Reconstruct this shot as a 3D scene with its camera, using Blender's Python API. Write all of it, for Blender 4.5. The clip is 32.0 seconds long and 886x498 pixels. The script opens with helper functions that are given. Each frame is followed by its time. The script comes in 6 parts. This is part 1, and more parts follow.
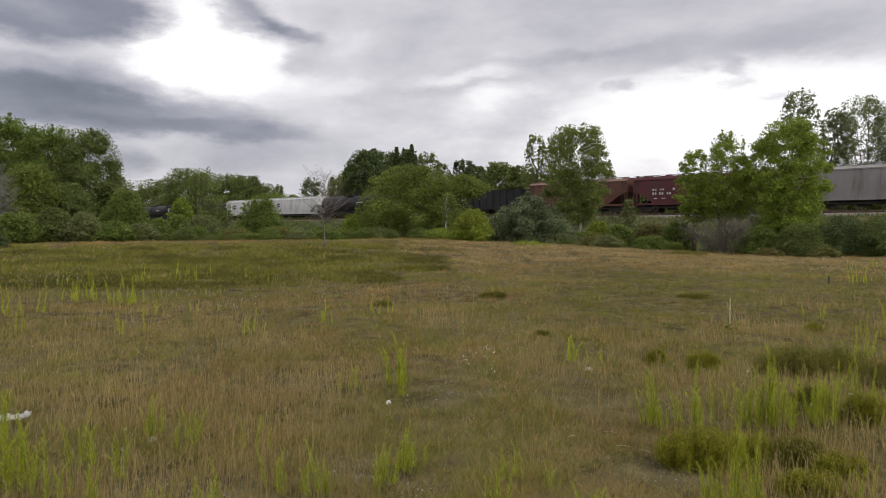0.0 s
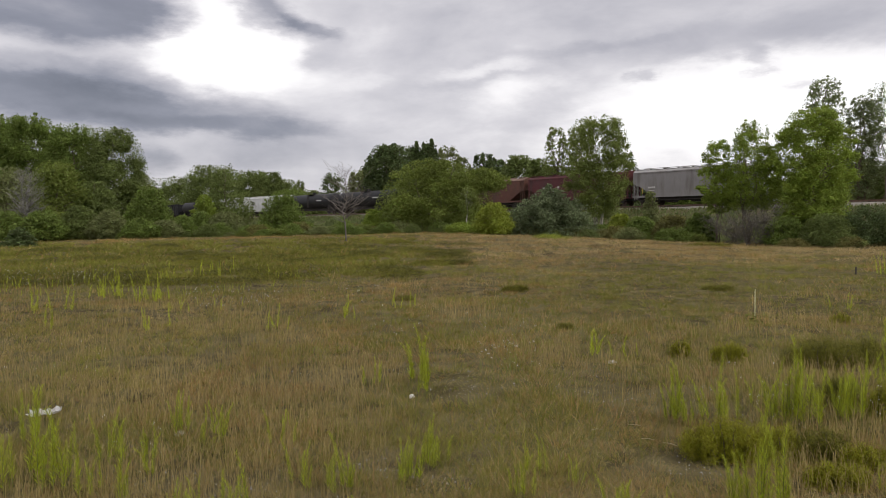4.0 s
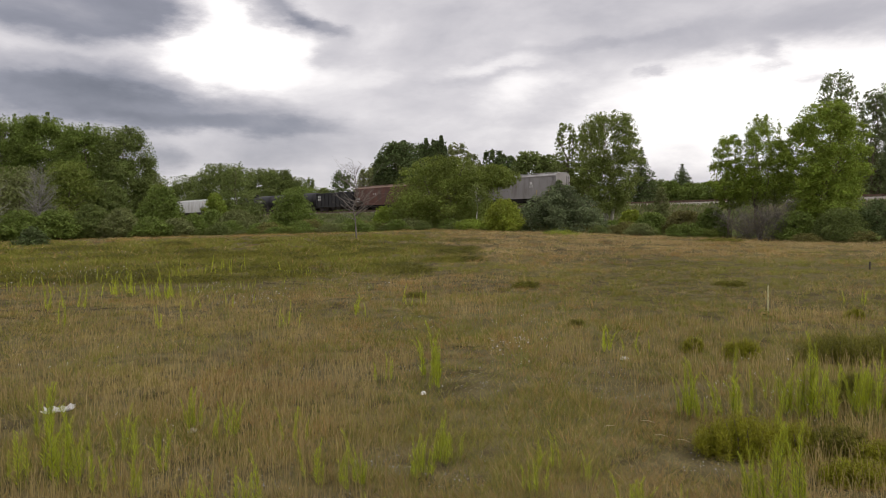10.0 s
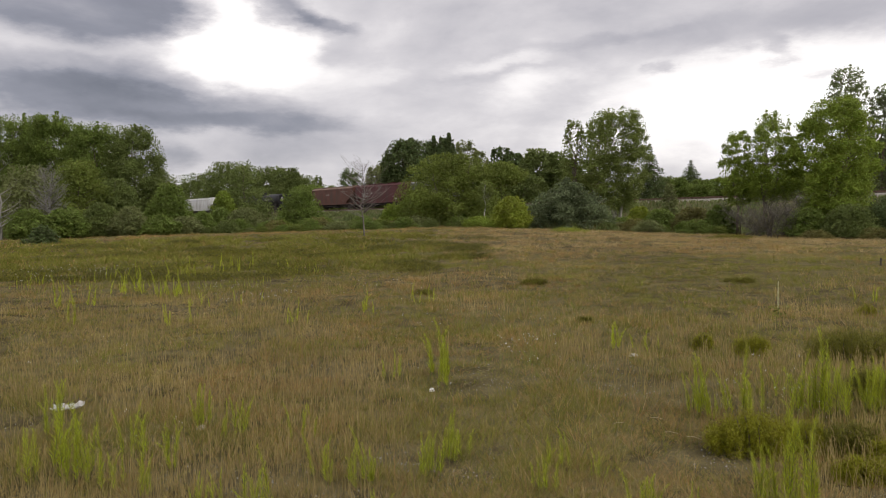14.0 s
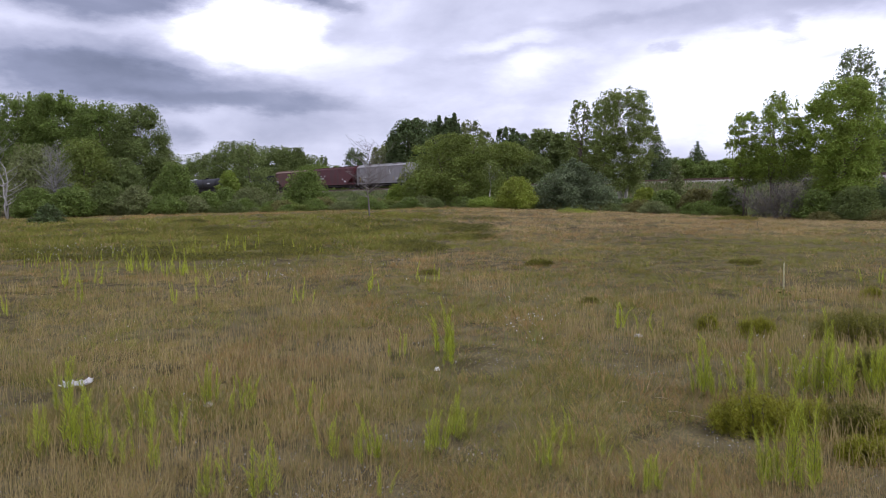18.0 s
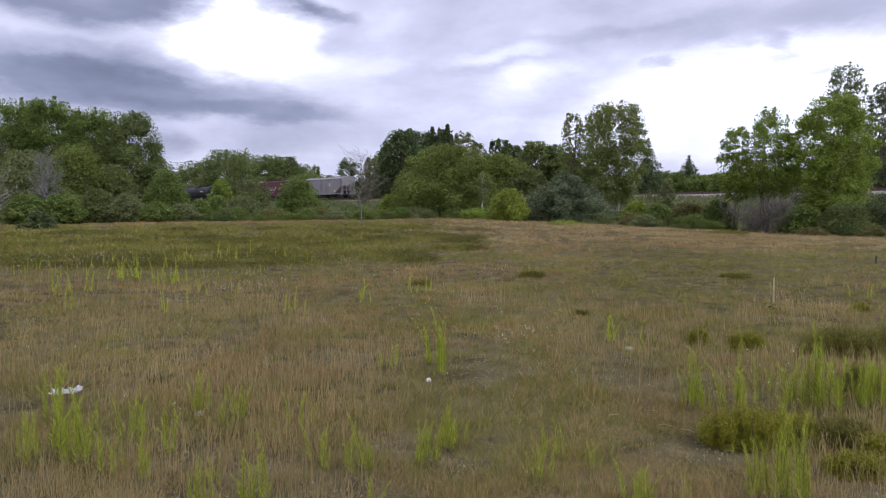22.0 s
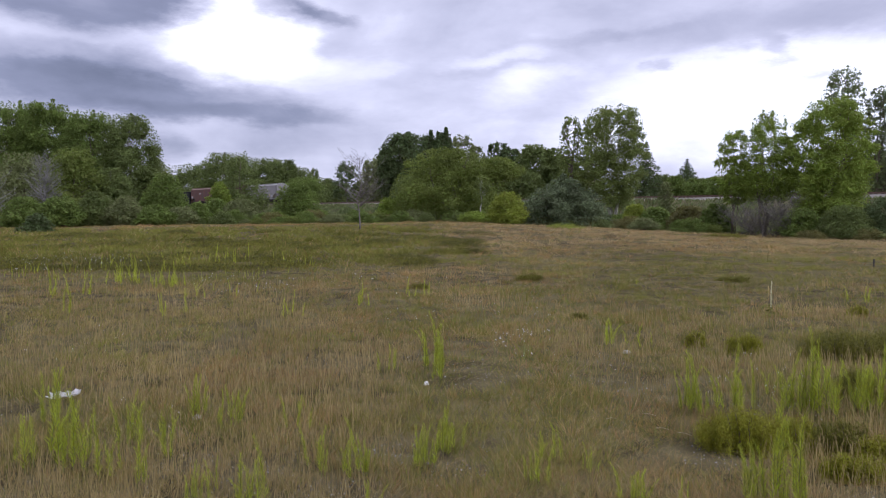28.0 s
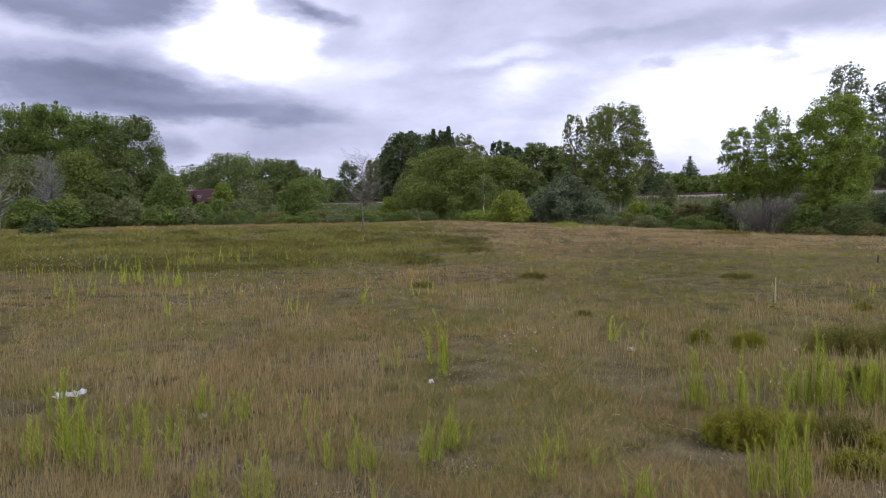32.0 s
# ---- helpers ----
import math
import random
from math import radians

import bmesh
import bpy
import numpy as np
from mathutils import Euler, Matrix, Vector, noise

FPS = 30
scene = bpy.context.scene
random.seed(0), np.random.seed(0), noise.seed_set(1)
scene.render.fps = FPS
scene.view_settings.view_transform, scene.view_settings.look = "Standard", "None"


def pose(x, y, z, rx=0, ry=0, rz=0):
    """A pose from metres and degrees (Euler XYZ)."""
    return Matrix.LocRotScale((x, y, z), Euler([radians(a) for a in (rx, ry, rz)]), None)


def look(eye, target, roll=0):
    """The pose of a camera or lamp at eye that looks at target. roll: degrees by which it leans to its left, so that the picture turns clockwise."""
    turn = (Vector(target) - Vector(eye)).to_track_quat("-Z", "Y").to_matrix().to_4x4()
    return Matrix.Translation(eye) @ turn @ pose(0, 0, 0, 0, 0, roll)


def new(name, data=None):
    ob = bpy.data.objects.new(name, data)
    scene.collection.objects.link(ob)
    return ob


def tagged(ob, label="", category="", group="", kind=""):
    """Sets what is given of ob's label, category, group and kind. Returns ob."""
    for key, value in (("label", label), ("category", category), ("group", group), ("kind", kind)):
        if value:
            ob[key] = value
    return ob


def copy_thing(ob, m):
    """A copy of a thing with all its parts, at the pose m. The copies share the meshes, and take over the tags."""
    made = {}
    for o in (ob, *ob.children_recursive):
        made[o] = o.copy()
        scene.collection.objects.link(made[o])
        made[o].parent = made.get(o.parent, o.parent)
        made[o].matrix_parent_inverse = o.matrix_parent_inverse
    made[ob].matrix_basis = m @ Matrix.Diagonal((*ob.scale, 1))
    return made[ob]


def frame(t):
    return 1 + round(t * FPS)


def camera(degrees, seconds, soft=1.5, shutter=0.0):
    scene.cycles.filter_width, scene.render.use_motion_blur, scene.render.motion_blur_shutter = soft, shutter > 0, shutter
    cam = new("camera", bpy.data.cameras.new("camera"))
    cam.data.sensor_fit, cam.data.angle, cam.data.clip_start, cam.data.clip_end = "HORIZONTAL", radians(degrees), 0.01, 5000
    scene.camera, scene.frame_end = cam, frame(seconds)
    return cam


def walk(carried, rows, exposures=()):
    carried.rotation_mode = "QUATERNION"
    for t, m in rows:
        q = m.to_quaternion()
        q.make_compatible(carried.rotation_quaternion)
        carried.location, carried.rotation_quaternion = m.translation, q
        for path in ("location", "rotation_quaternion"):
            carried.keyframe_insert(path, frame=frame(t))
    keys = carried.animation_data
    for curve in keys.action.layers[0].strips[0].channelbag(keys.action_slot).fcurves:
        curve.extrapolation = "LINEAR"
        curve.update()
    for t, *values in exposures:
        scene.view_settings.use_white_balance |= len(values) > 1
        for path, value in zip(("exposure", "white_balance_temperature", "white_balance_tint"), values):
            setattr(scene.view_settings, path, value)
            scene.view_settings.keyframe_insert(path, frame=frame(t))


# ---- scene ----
# The camera: held in the hand at eye height, turning a little.
cam = camera(61.1, 32.0, 0.8)
PATH = [
    (0.0, 0.014, -0.000, 1.657, 0.00, -1.64, 0.00),
    (0.5, 0.014, -0.006, 1.657, -0.10, -2.10, 0.16),
    (1.0, 0.004, -0.009, 1.659, -0.31, -2.43, 0.14),
    (1.5, 0.015, -0.006, 1.663, 0.21, -2.29, 0.26),
    (2.0, 0.010, -0.004, 1.665, 0.07, -2.12, 0.12),
    (2.5, 0.011, -0.003, 1.652, 0.06, -1.94, 0.09),
    (3.0, 0.009, -0.011, 1.660, 0.87, -1.58, 0.60),
    (3.5, 0.010, -0.008, 1.664, 0.97, -1.67, 0.62),
    (4.0, 0.007, -0.008, 1.659, 1.58, -2.09, 0.60),
    (4.5, 0.005, -0.016, 1.659, 1.46, -2.16, 0.94),
    (6.5, 0.012, 0.017, 1.654, 1.85, -2.50, 1.30),
    (7.0, 0.012, 0.017, 1.641, 1.96, -2.81, 0.90),
    (7.5, 0.011, 0.002, 1.651, 1.73, -2.88, 0.64),
    (8.0, 0.003, -0.005, 1.654, 1.44, -2.62, 0.51),
    (8.5, -0.013, -0.004, 1.665, 1.44, -2.51, 0.39),
    (9.0, -0.012, 0.008, 1.655, 1.75, -2.21, 0.74),
    (9.5, -0.010, 0.001, 1.657, 2.16, -2.37, 0.92),
    (10.0, -0.002, 0.008, 1.655, 2.34, -2.32, 0.90),
    (10.5, -0.002, 0.014, 1.651, 2.17, -2.56, 0.92),
    (11.0, -0.000, 0.006, 1.647, 2.54, -2.68, 0.86),
    (11.5, -0.009, 0.020, 1.645, 2.71, -2.99, 0.68),
    (12.0, -0.013, 0.011, 1.654, 2.58, -2.77, 0.29),
    (12.5, -0.011, 0.010, 1.646, 2.13, -2.06, 0.80),
    (13.0, -0.004, 0.007, 1.651, 2.33, -2.23, 0.89),
    (13.5, 0.004, 0.012, 1.653, 2.41, -2.15, 0.96),
    (14.0, -0.006, 0.030, 1.646, 2.93, -2.50, 1.06),
    (14.5, 0.005, 0.026, 1.651, 3.04, -2.52, 1.09),
    (16.5, 0.004, 0.014, 1.650, 3.08, -3.36, 1.09),
    (17.0, -0.009, 0.009, 1.637, 3.28, -3.53, 0.90),
    (17.5, -0.010, 0.007, 1.642, 3.60, -3.70, 1.00),
    (18.0, -0.013, 0.018, 1.639, 3.32, -3.98, 0.85),
    (18.5, -0.012, 0.015, 1.634, 3.23, -3.93, 0.79),
    (19.0, -0.015, 0.010, 1.642, 3.10, -3.77, 0.47),
    (19.5, -0.024, 0.007, 1.641, 2.74, -3.75, 0.38),
    (20.0, -0.024, -0.004, 1.642, 2.83, -3.57, 0.27),
    (20.5, -0.030, -0.000, 1.639, 2.63, -3.43, 0.11),
    (21.0, -0.022, -0.006, 1.648, 2.80, -3.14, 0.11),
    (21.5, -0.023, 0.003, 1.641, 2.61, -3.35, 0.04),
    (22.0, -0.021, -0.005, 1.644, 2.73, -3.16, 0.19),
    (22.5, -0.028, -0.012, 1.646, 2.35, -3.04, -0.00),
    (23.0, -0.033, -0.005, 1.651, 2.21, -2.96, -0.09),
    (23.5, -0.025, -0.009, 1.645, 2.36, -2.71, -0.04),
    (24.0, -0.020, 0.001, 1.646, 2.96, -2.97, 0.04),
    (24.5, -0.020, 0.007, 1.638, 2.79, -3.12, -0.08),
    (25.0, -0.009, 0.002, 1.645, 2.81, -3.17, -0.19),
    (25.5, -0.025, -0.009, 1.647, 2.35, -3.31, -0.01),
    (27.5, -0.019, -0.009, 1.641, 2.45, -2.83, 0.19),
    (28.0, -0.014, -0.014, 1.649, 2.62, -2.92, 0.15),
    (28.5, -0.014, -0.025, 1.648, 2.56, -2.91, 0.17),
    (29.0, -0.015, -0.012, 1.637, 2.52, -2.93, 0.33),
    (29.5, -0.018, -0.015, 1.650, 2.57, -2.74, 0.28),
    (30.0, -0.015, -0.019, 1.657, 2.40, -2.92, 0.52),
    (30.5, -0.014, -0.020, 1.640, 2.40, -2.86, 0.62),
    (31.0, -0.025, -0.017, 1.649, 2.68, -2.67, 0.60),
    (31.5, -0.020, -0.018, 1.643, 2.65, -2.80, 0.54),
    (32.0, -0.020, -0.022, 1.639, 2.84, -2.99, 0.54),
]
walk(cam, [(t, pose(x, y, z, 90 + pitch, roll, yaw)) for t, x, y, z, yaw, pitch, roll in PATH],
     [
         (0.0, -0.05, 6560, 9.5),
         (6.5, -0.03, 6600, 10),
         (8.0, 0.00, 6250, 12),
         (9.0, -0.02, 6580, 10),
         (11.0, -0.02, 6750, 10),
         (12.0, 0.03, 5970, 16),
         (12.6, 0.03, 6020, 15),
         (13.0, 0.00, 6500, 11),
         (14.0, -0.03, 6750, 10),
         (14.8, 0.00, 6650, 11),
         (16.4, 0.11, 5730, 19),
         (20.0, 0.15, 5680, 19),
         (23.0, 0.10, 5610, 20),
         (32.0, 0.07, 5620, 20.5),
     ])

# ---- sky and sun ----
SUN_HEIGHT, SUN_SIDE = 46.0, 135.0     # degrees up, degrees to the right of straight ahead


def sky():
    world = bpy.data.worlds.new("sky")
    scene.world = world
    world.use_nodes = True
    nt = world.node_tree
    nt.nodes.clear()
    N, L = nt.nodes.new, nt.links.new

    def math_node(op, a, b=None, c=None, clamp=False):
        n = N("ShaderNodeMath")
        n.operation, n.use_clamp = op, clamp
        for i, v in enumerate((a, b, c)):
            if v is None:
                continue
            if isinstance(v, (int, float)):
                n.inputs[i].default_value = v
            else:
                L(v, n.inputs[i])
        return n.outputs[0]

    co = N("ShaderNodeTexCoord").outputs["Generated"]
    stretch = N("ShaderNodeMapping")
    stretch.inputs["Scale"].default_value = (1.0, 1.0, 2.6)
    L(co, stretch.inputs["Vector"])

    def cloud_noise(scale, detail, rough, warp=0.0, seed=(0, 0, 0)):
        m = N("ShaderNodeMapping")
        m.inputs["Location"].default_value = seed
        L(stretch.outputs[0], m.inputs["Vector"])
        n = N("ShaderNodeTexNoise")
        n.inputs["Scale"].default_value, n.inputs["Detail"].default_value = scale, detail
        n.inputs["Roughness"].default_value, n.inputs["Distortion"].default_value = rough, warp
        L(m.outputs[0], n.inputs["Vector"])
        return n.outputs["Fac"]

    wisps = cloud_noise(2.6, 7, 0.55, 0.5, (3.1, 1.7, 0.4))
    billow = cloud_noise(6.5, 7, 0.55, 0.25, (1.2, 5.0, 2.0))

    # a wobble so that the cloud banks have ragged rims
    wob = N("ShaderNodeTexNoise")
    wob.inputs["Scale"].default_value, wob.inputs["Detail"].default_value = 5.0, 7.0
    wob.inputs["Roughness"].default_value = 0.6
    L(stretch.outputs[0], wob.inputs["Vector"])
    shift = N("ShaderNodeVectorMath")
    shift.operation = "MULTIPLY_ADD"
    shift.inputs[1].default_value, shift.inputs[2].default_value = (0.20, 0.0, 0.075), (-0.10, 0.0, -0.0375)
    L(wob.outputs["Color"], shift.inputs[0])
    moved = N("ShaderNodeVectorMath")
    moved.operation = "ADD"
    L(co, moved.inputs[0])
    L(shift.outputs[0], moved.inputs[1])

    def bank(across, up, wide, tall, tilt=0.0, soft=0.75):
        """A cloud bank in the direction (across, 1, up); 1 in its middle, 0 outside."""
        d = Vector((across, 1.0, up)).normalized()
        sub = N("ShaderNodeVectorMath")
        sub.operation = "SUBTRACT"
        sub.inputs[1].default_value = d
        L(moved.outputs[0], sub.inputs[0])
        m = N("ShaderNodeMapping")
        m.vector_type = "TEXTURE"
        m.inputs["Rotation"].default_value = (0, radians(tilt), 0)
        m.inputs["Scale"].default_value = (wide, 0.6, tall)
        L(sub.outputs[0], m.inputs["Vector"])
        ln = N("ShaderNodeVectorMath")
        ln.operation = "LENGTH"
        L(m.outputs[0], ln.inputs[0])
        r = N("ShaderNodeMapRange")
        r.interpolation_type = "SMOOTHSTEP"
        for k, v in (("From Min", 1.0 - soft), ("From Max", 1.0 + soft * 0.4), ("To Min", 1.0), ("To Max", 0.0)):
            r.inputs[k].default_value = v
        L(ln.outputs["Value"], r.inputs["Value"])
        return r.outputs[0]

    # thickness of cloud: 0 bright veil, 1 heavy grey
    thick = math_node("MULTIPLY_ADD", wisps, 0.62, 0.045)
    thick = math_node("MULTIPLY_ADD", billow, 0.42, math_node("SUBTRACT", thick, 0.20))
    for place, much in (
            # heavy banks
            (bank(-0.540, 0.290, 0.160, 0.042, 0, 0.5), 0.42),
            (bank(-0.540, 0.203, 0.160, 0.026, 4, 0.7), 0.26),
            (bank(-0.560, 0.160, 0.170, 0.040, 4, 0.7), 0.26),
            (bank(-0.395, 0.146, 0.250, 0.030, 5, 0.6), 0.30),
            (bank(-0.340, 0.128, 0.200, 0.017, 0, 0.5), 0.10),
            (bank(-0.267, 0.286, 0.055, 0.032, 0, 0.6), 0.36),
            (bank(-0.200, 0.262, 0.042, 0.016, 14, 0.7), 0.28),
            (bank(-0.430, 0.087, 0.040, 0.016, 0, 0.8), 0.18),
            # the grey deck
            (bank(0.060, 0.268, 0.330, 0.060, -4, 0.8), 0.10),
            (bank(0.373, 0.243, 0.230, 0.034, -4, 0.7), 0.19),
            (bank(-0.080, 0.180, 0.120, 0.040, 0, 0.9), 0.04),
            (bank(-0.020, 0.182, 0.120, 0.012, -8, 0.9), 0.10),
            (bank(0.110, 0.216, 0.170, 0.010, -8, 0.9), 0.10),
            # bright openings
            (bank(-0.325, 0.246, 0.085, 0.058, 10, 0.7), -0.55),
            (bank(-0.290, 0.198, 0.140, 0.030, 4, 0.9), -0.16),
            (bank(-0.360, 0.088, 0.260, 0.032, 0, 0.9), 0.17),
            (bank(0.030, 0.199, 0.100, 0.011, -8, 0.9), -0.22),
            (bank(0.076, 0.165, 0.070, 0.020, -6, 1.0), -0.22),
            (bank(0.400, 0.145, 0.240, 0.064, -6, 0.7), -0.46),
            (bank(0.100, 0.110, 0.200, 0.040, 0, 0.9), -0.16),
            # torn shreds
            (bank(0.242, 0.182, 0.024, 0.007, -14, 1.0), 0.22),
            (bank(0.381, 0.186, 0.022, 0.006, -14, 0.9), 0.28),
            (bank(0.428, 0.168, 0.022, 0.012, 0, 0.9), 0.40),
            (bank(0.405, 0.208, 0.022, 0.016, 20, 0.9), 0.20),
    ):
        thick = math_node("MULTIPLY_ADD", place, much, thick)
    thick = math_node("MULTIPLY", thick, 0.7, None, True)
    ramp = N("ShaderNodeValToRGB")
    el = ramp.color_ramp.elements
    el[0].position, el[0].color = 0.0, (1.20, 1.20, 1.22, 1)
    el[1].position, el[1].color = 1.0, (0.085, 0.095, 0.12, 1)
    for p, c in ((0.14, (1.02, 1.00, 1.03)), (0.27, (0.72, 0.705, 0.755)), (0.40, (0.52, 0.515, 0.575)), (0.55, (0.295, 0.305, 0.37)), (0.75, (0.160, 0.172, 0.215))):
        e = el.new(p)
        e.color = (*c, 1)
    L(thick, ramp.inputs["Fac"])

    air = N("ShaderNodeTexSky")
    air.sky_type, air.sun_disc = "NISHITA", False
    air.sun_elevation, air.sun_rotation = radians(SUN_HEIGHT), radians(SUN_SIDE)
    blend = N("ShaderNodeMix")
    blend.data_type = "RGBA"
    blend.inputs["Factor"].default_value = 0.94
    scaled = N("ShaderNodeMix")
    scaled.data_type, scaled.blend_type = "RGBA", "MULTIPLY"
    scaled.inputs["Factor"].default_value = 1.0
    scaled.inputs[7].default_value = (0.10, 0.10, 0.10, 1)
    L(air.outputs[0], scaled.inputs[6])
    L(scaled.outputs[2], blend.inputs[6])
    L(ramp.outputs["Color"], blend.inputs[7])
    bg = N("ShaderNodeBackground")
    bg.inputs["Strength"].default_value = 1.0
    L(blend.outputs[2], bg.inputs["Color"])
    out = N("ShaderNodeOutputWorld")
    L(bg.outputs[0], out.inputs["Surface"])


sky()
sun = new("sun", bpy.data.lights.new("sun", "SUN"))
sun.data.energy, sun.data.angle, sun.data.color = 1.5, radians(14), (1.0, 0.96, 0.90)
_a, _h = radians(SUN_SIDE), radians(SUN_HEIGHT)
_to = Vector((math.sin(_a) * math.cos(_h), math.cos(_a) * math.cos(_h), math.sin(_h)))
sun.matrix_world = look(_to * 200, (0, 0, 0))

# ---- materials ----
def tone(c, k):
    return tuple(min(1.0, max(0.0, v * k)) for v in c[:3])


def material(name, colour, rough=0.7, metal=0.0, vary=0.25, grain=6.0, fine=40.0, bump=0.15, dirt=None, dirt_scale=1.2,
             dirt_amount=0.35, island=0.0, per_object=0.0, leaf=0.0, gloss=0.4, streak=None):
    """A surface with variation at two scales, stains, fine relief and a chance tint for each piece."""
    m = bpy.data.materials.new(name)
    m.use_nodes = True
    nt = m.node_tree
    N, L = nt.nodes.new, nt.links.new
    p = nt.nodes["Principled BSDF"]
    p.inputs["Roughness"].default_value, p.inputs["Metallic"].default_value = rough, metal
    p.inputs["Specular IOR Level"].default_value = gloss
    co = N("ShaderNodeTexCoord").outputs["Object"]
    geo = N("ShaderNodeNewGeometry")

    def noise_tex(scale, detail=4, stretch=None):
        n = N("ShaderNodeTexNoise")
        n.inputs["Scale"].default_value, n.inputs["Detail"].default_value = scale, detail
        if stretch:
            mp = N("ShaderNodeMapping")
            mp.inputs["Scale"].default_value = stretch
            L(co, mp.inputs["Vector"])
            L(mp.outputs[0], n.inputs["Vector"])
        else:
            L(co, n.inputs["Vector"])
        return n

    def mixed(a, b, fac, blend="MIX"):
        x = N("ShaderNodeMix")
        x.data_type, x.blend_type = "RGBA", blend
        for sock, v in ((x.inputs[6], a), (x.inputs[7], b)):
            if isinstance(v, tuple):
                sock.default_value = (*v[:3], 1)
            else:
                L(v, sock)
        if isinstance(fac, float):
            x.inputs["Factor"].default_value = fac
        else:
            L(fac, x.inputs["Factor"])
        return x.outputs[2]

    def ramped(fac, lo, hi):
        r = N("ShaderNodeMapRange")
        r.inputs["From Min"].default_value, r.inputs["From Max"].default_value = lo, hi
        L(fac, r.inputs["Value"])
        return r.outputs[0]

    big = noise_tex(grain, 3)
    small = noise_tex(fine, 5)
    c = mixed(tone(colour, 1 - vary), tone(colour, 1 + vary), ramped(big.outputs["Fac"], 0.3, 0.7))
    c = mixed(c, tone(colour, 1 - 0.6 * vary), ramped(small.outputs["Fac"], 0.45, 0.8))
    if dirt:
        d = noise_tex(dirt_scale, 6, streak)
        amt = N("ShaderNodeMath")
        amt.operation = "MULTIPLY"
        L(ramped(d.outputs["Fac"], 0.45, 0.72), amt.inputs[0])
        amt.inputs[1].default_value = dirt_amount * 2
        amt.use_clamp = True
        c = mixed(c, tuple(dirt), amt.outputs[0])
    if island or per_object:
        src = geo.outputs["Random Per Island"] if island else N("ShaderNodeObjectInfo").outputs["Random"]
        k = island or per_object
        v = N("ShaderNodeHueSaturation")
        val = ramped(src, 0.0, 1.0)
        mr = val.node
        mr.inputs["To Min"].default_value, mr.inputs["To Max"].default_value = 1 - k, 1 + k
        L(val, v.inputs["Value"])
        hue = N("ShaderNodeMath")
        hue.operation = "MULTIPLY_ADD"
        hue.inputs[1].default_value, hue.inputs[2].default_value = 0.03 * (k / 0.4), 0.5 - 0.015 * (k / 0.4)
        L(src, hue.inputs[0])
        L(hue.outputs[0], v.inputs["Hue"])
        L(c, v.inputs["Color"])
        c = v.outputs[0]
    L(c, p.inputs["Base Color"])
    if bump:
        b = N("ShaderNodeBump")
        b.inputs["Strength"].default_value, b.inputs["Distance"].default_value = bump, 0.02
        L(small.outputs["Fac"], b.inputs["Height"])
        L(b.outputs[0], p.inputs["Normal"])
    if leaf:
        tr = N("ShaderNodeBsdfTranslucent")
        L(c, tr.inputs["Color"])
        mx = N("ShaderNodeMixShader")
        mx.inputs[0].default_value = leaf
        L(p.outputs[0], mx.inputs[1])
        L(tr.outputs[0], mx.inputs[2])
        L(mx.outputs[0], nt.nodes["Material Output"].inputs["Surface"])
    return m


def leaf_material(name, colour, vary=0.34, through_light=0.45):
    return material(name, colour, 0.6, vary=0.25, grain=0.5, fine=3.0, bump=0.0, island=vary, leaf=through_light, gloss=0.25)


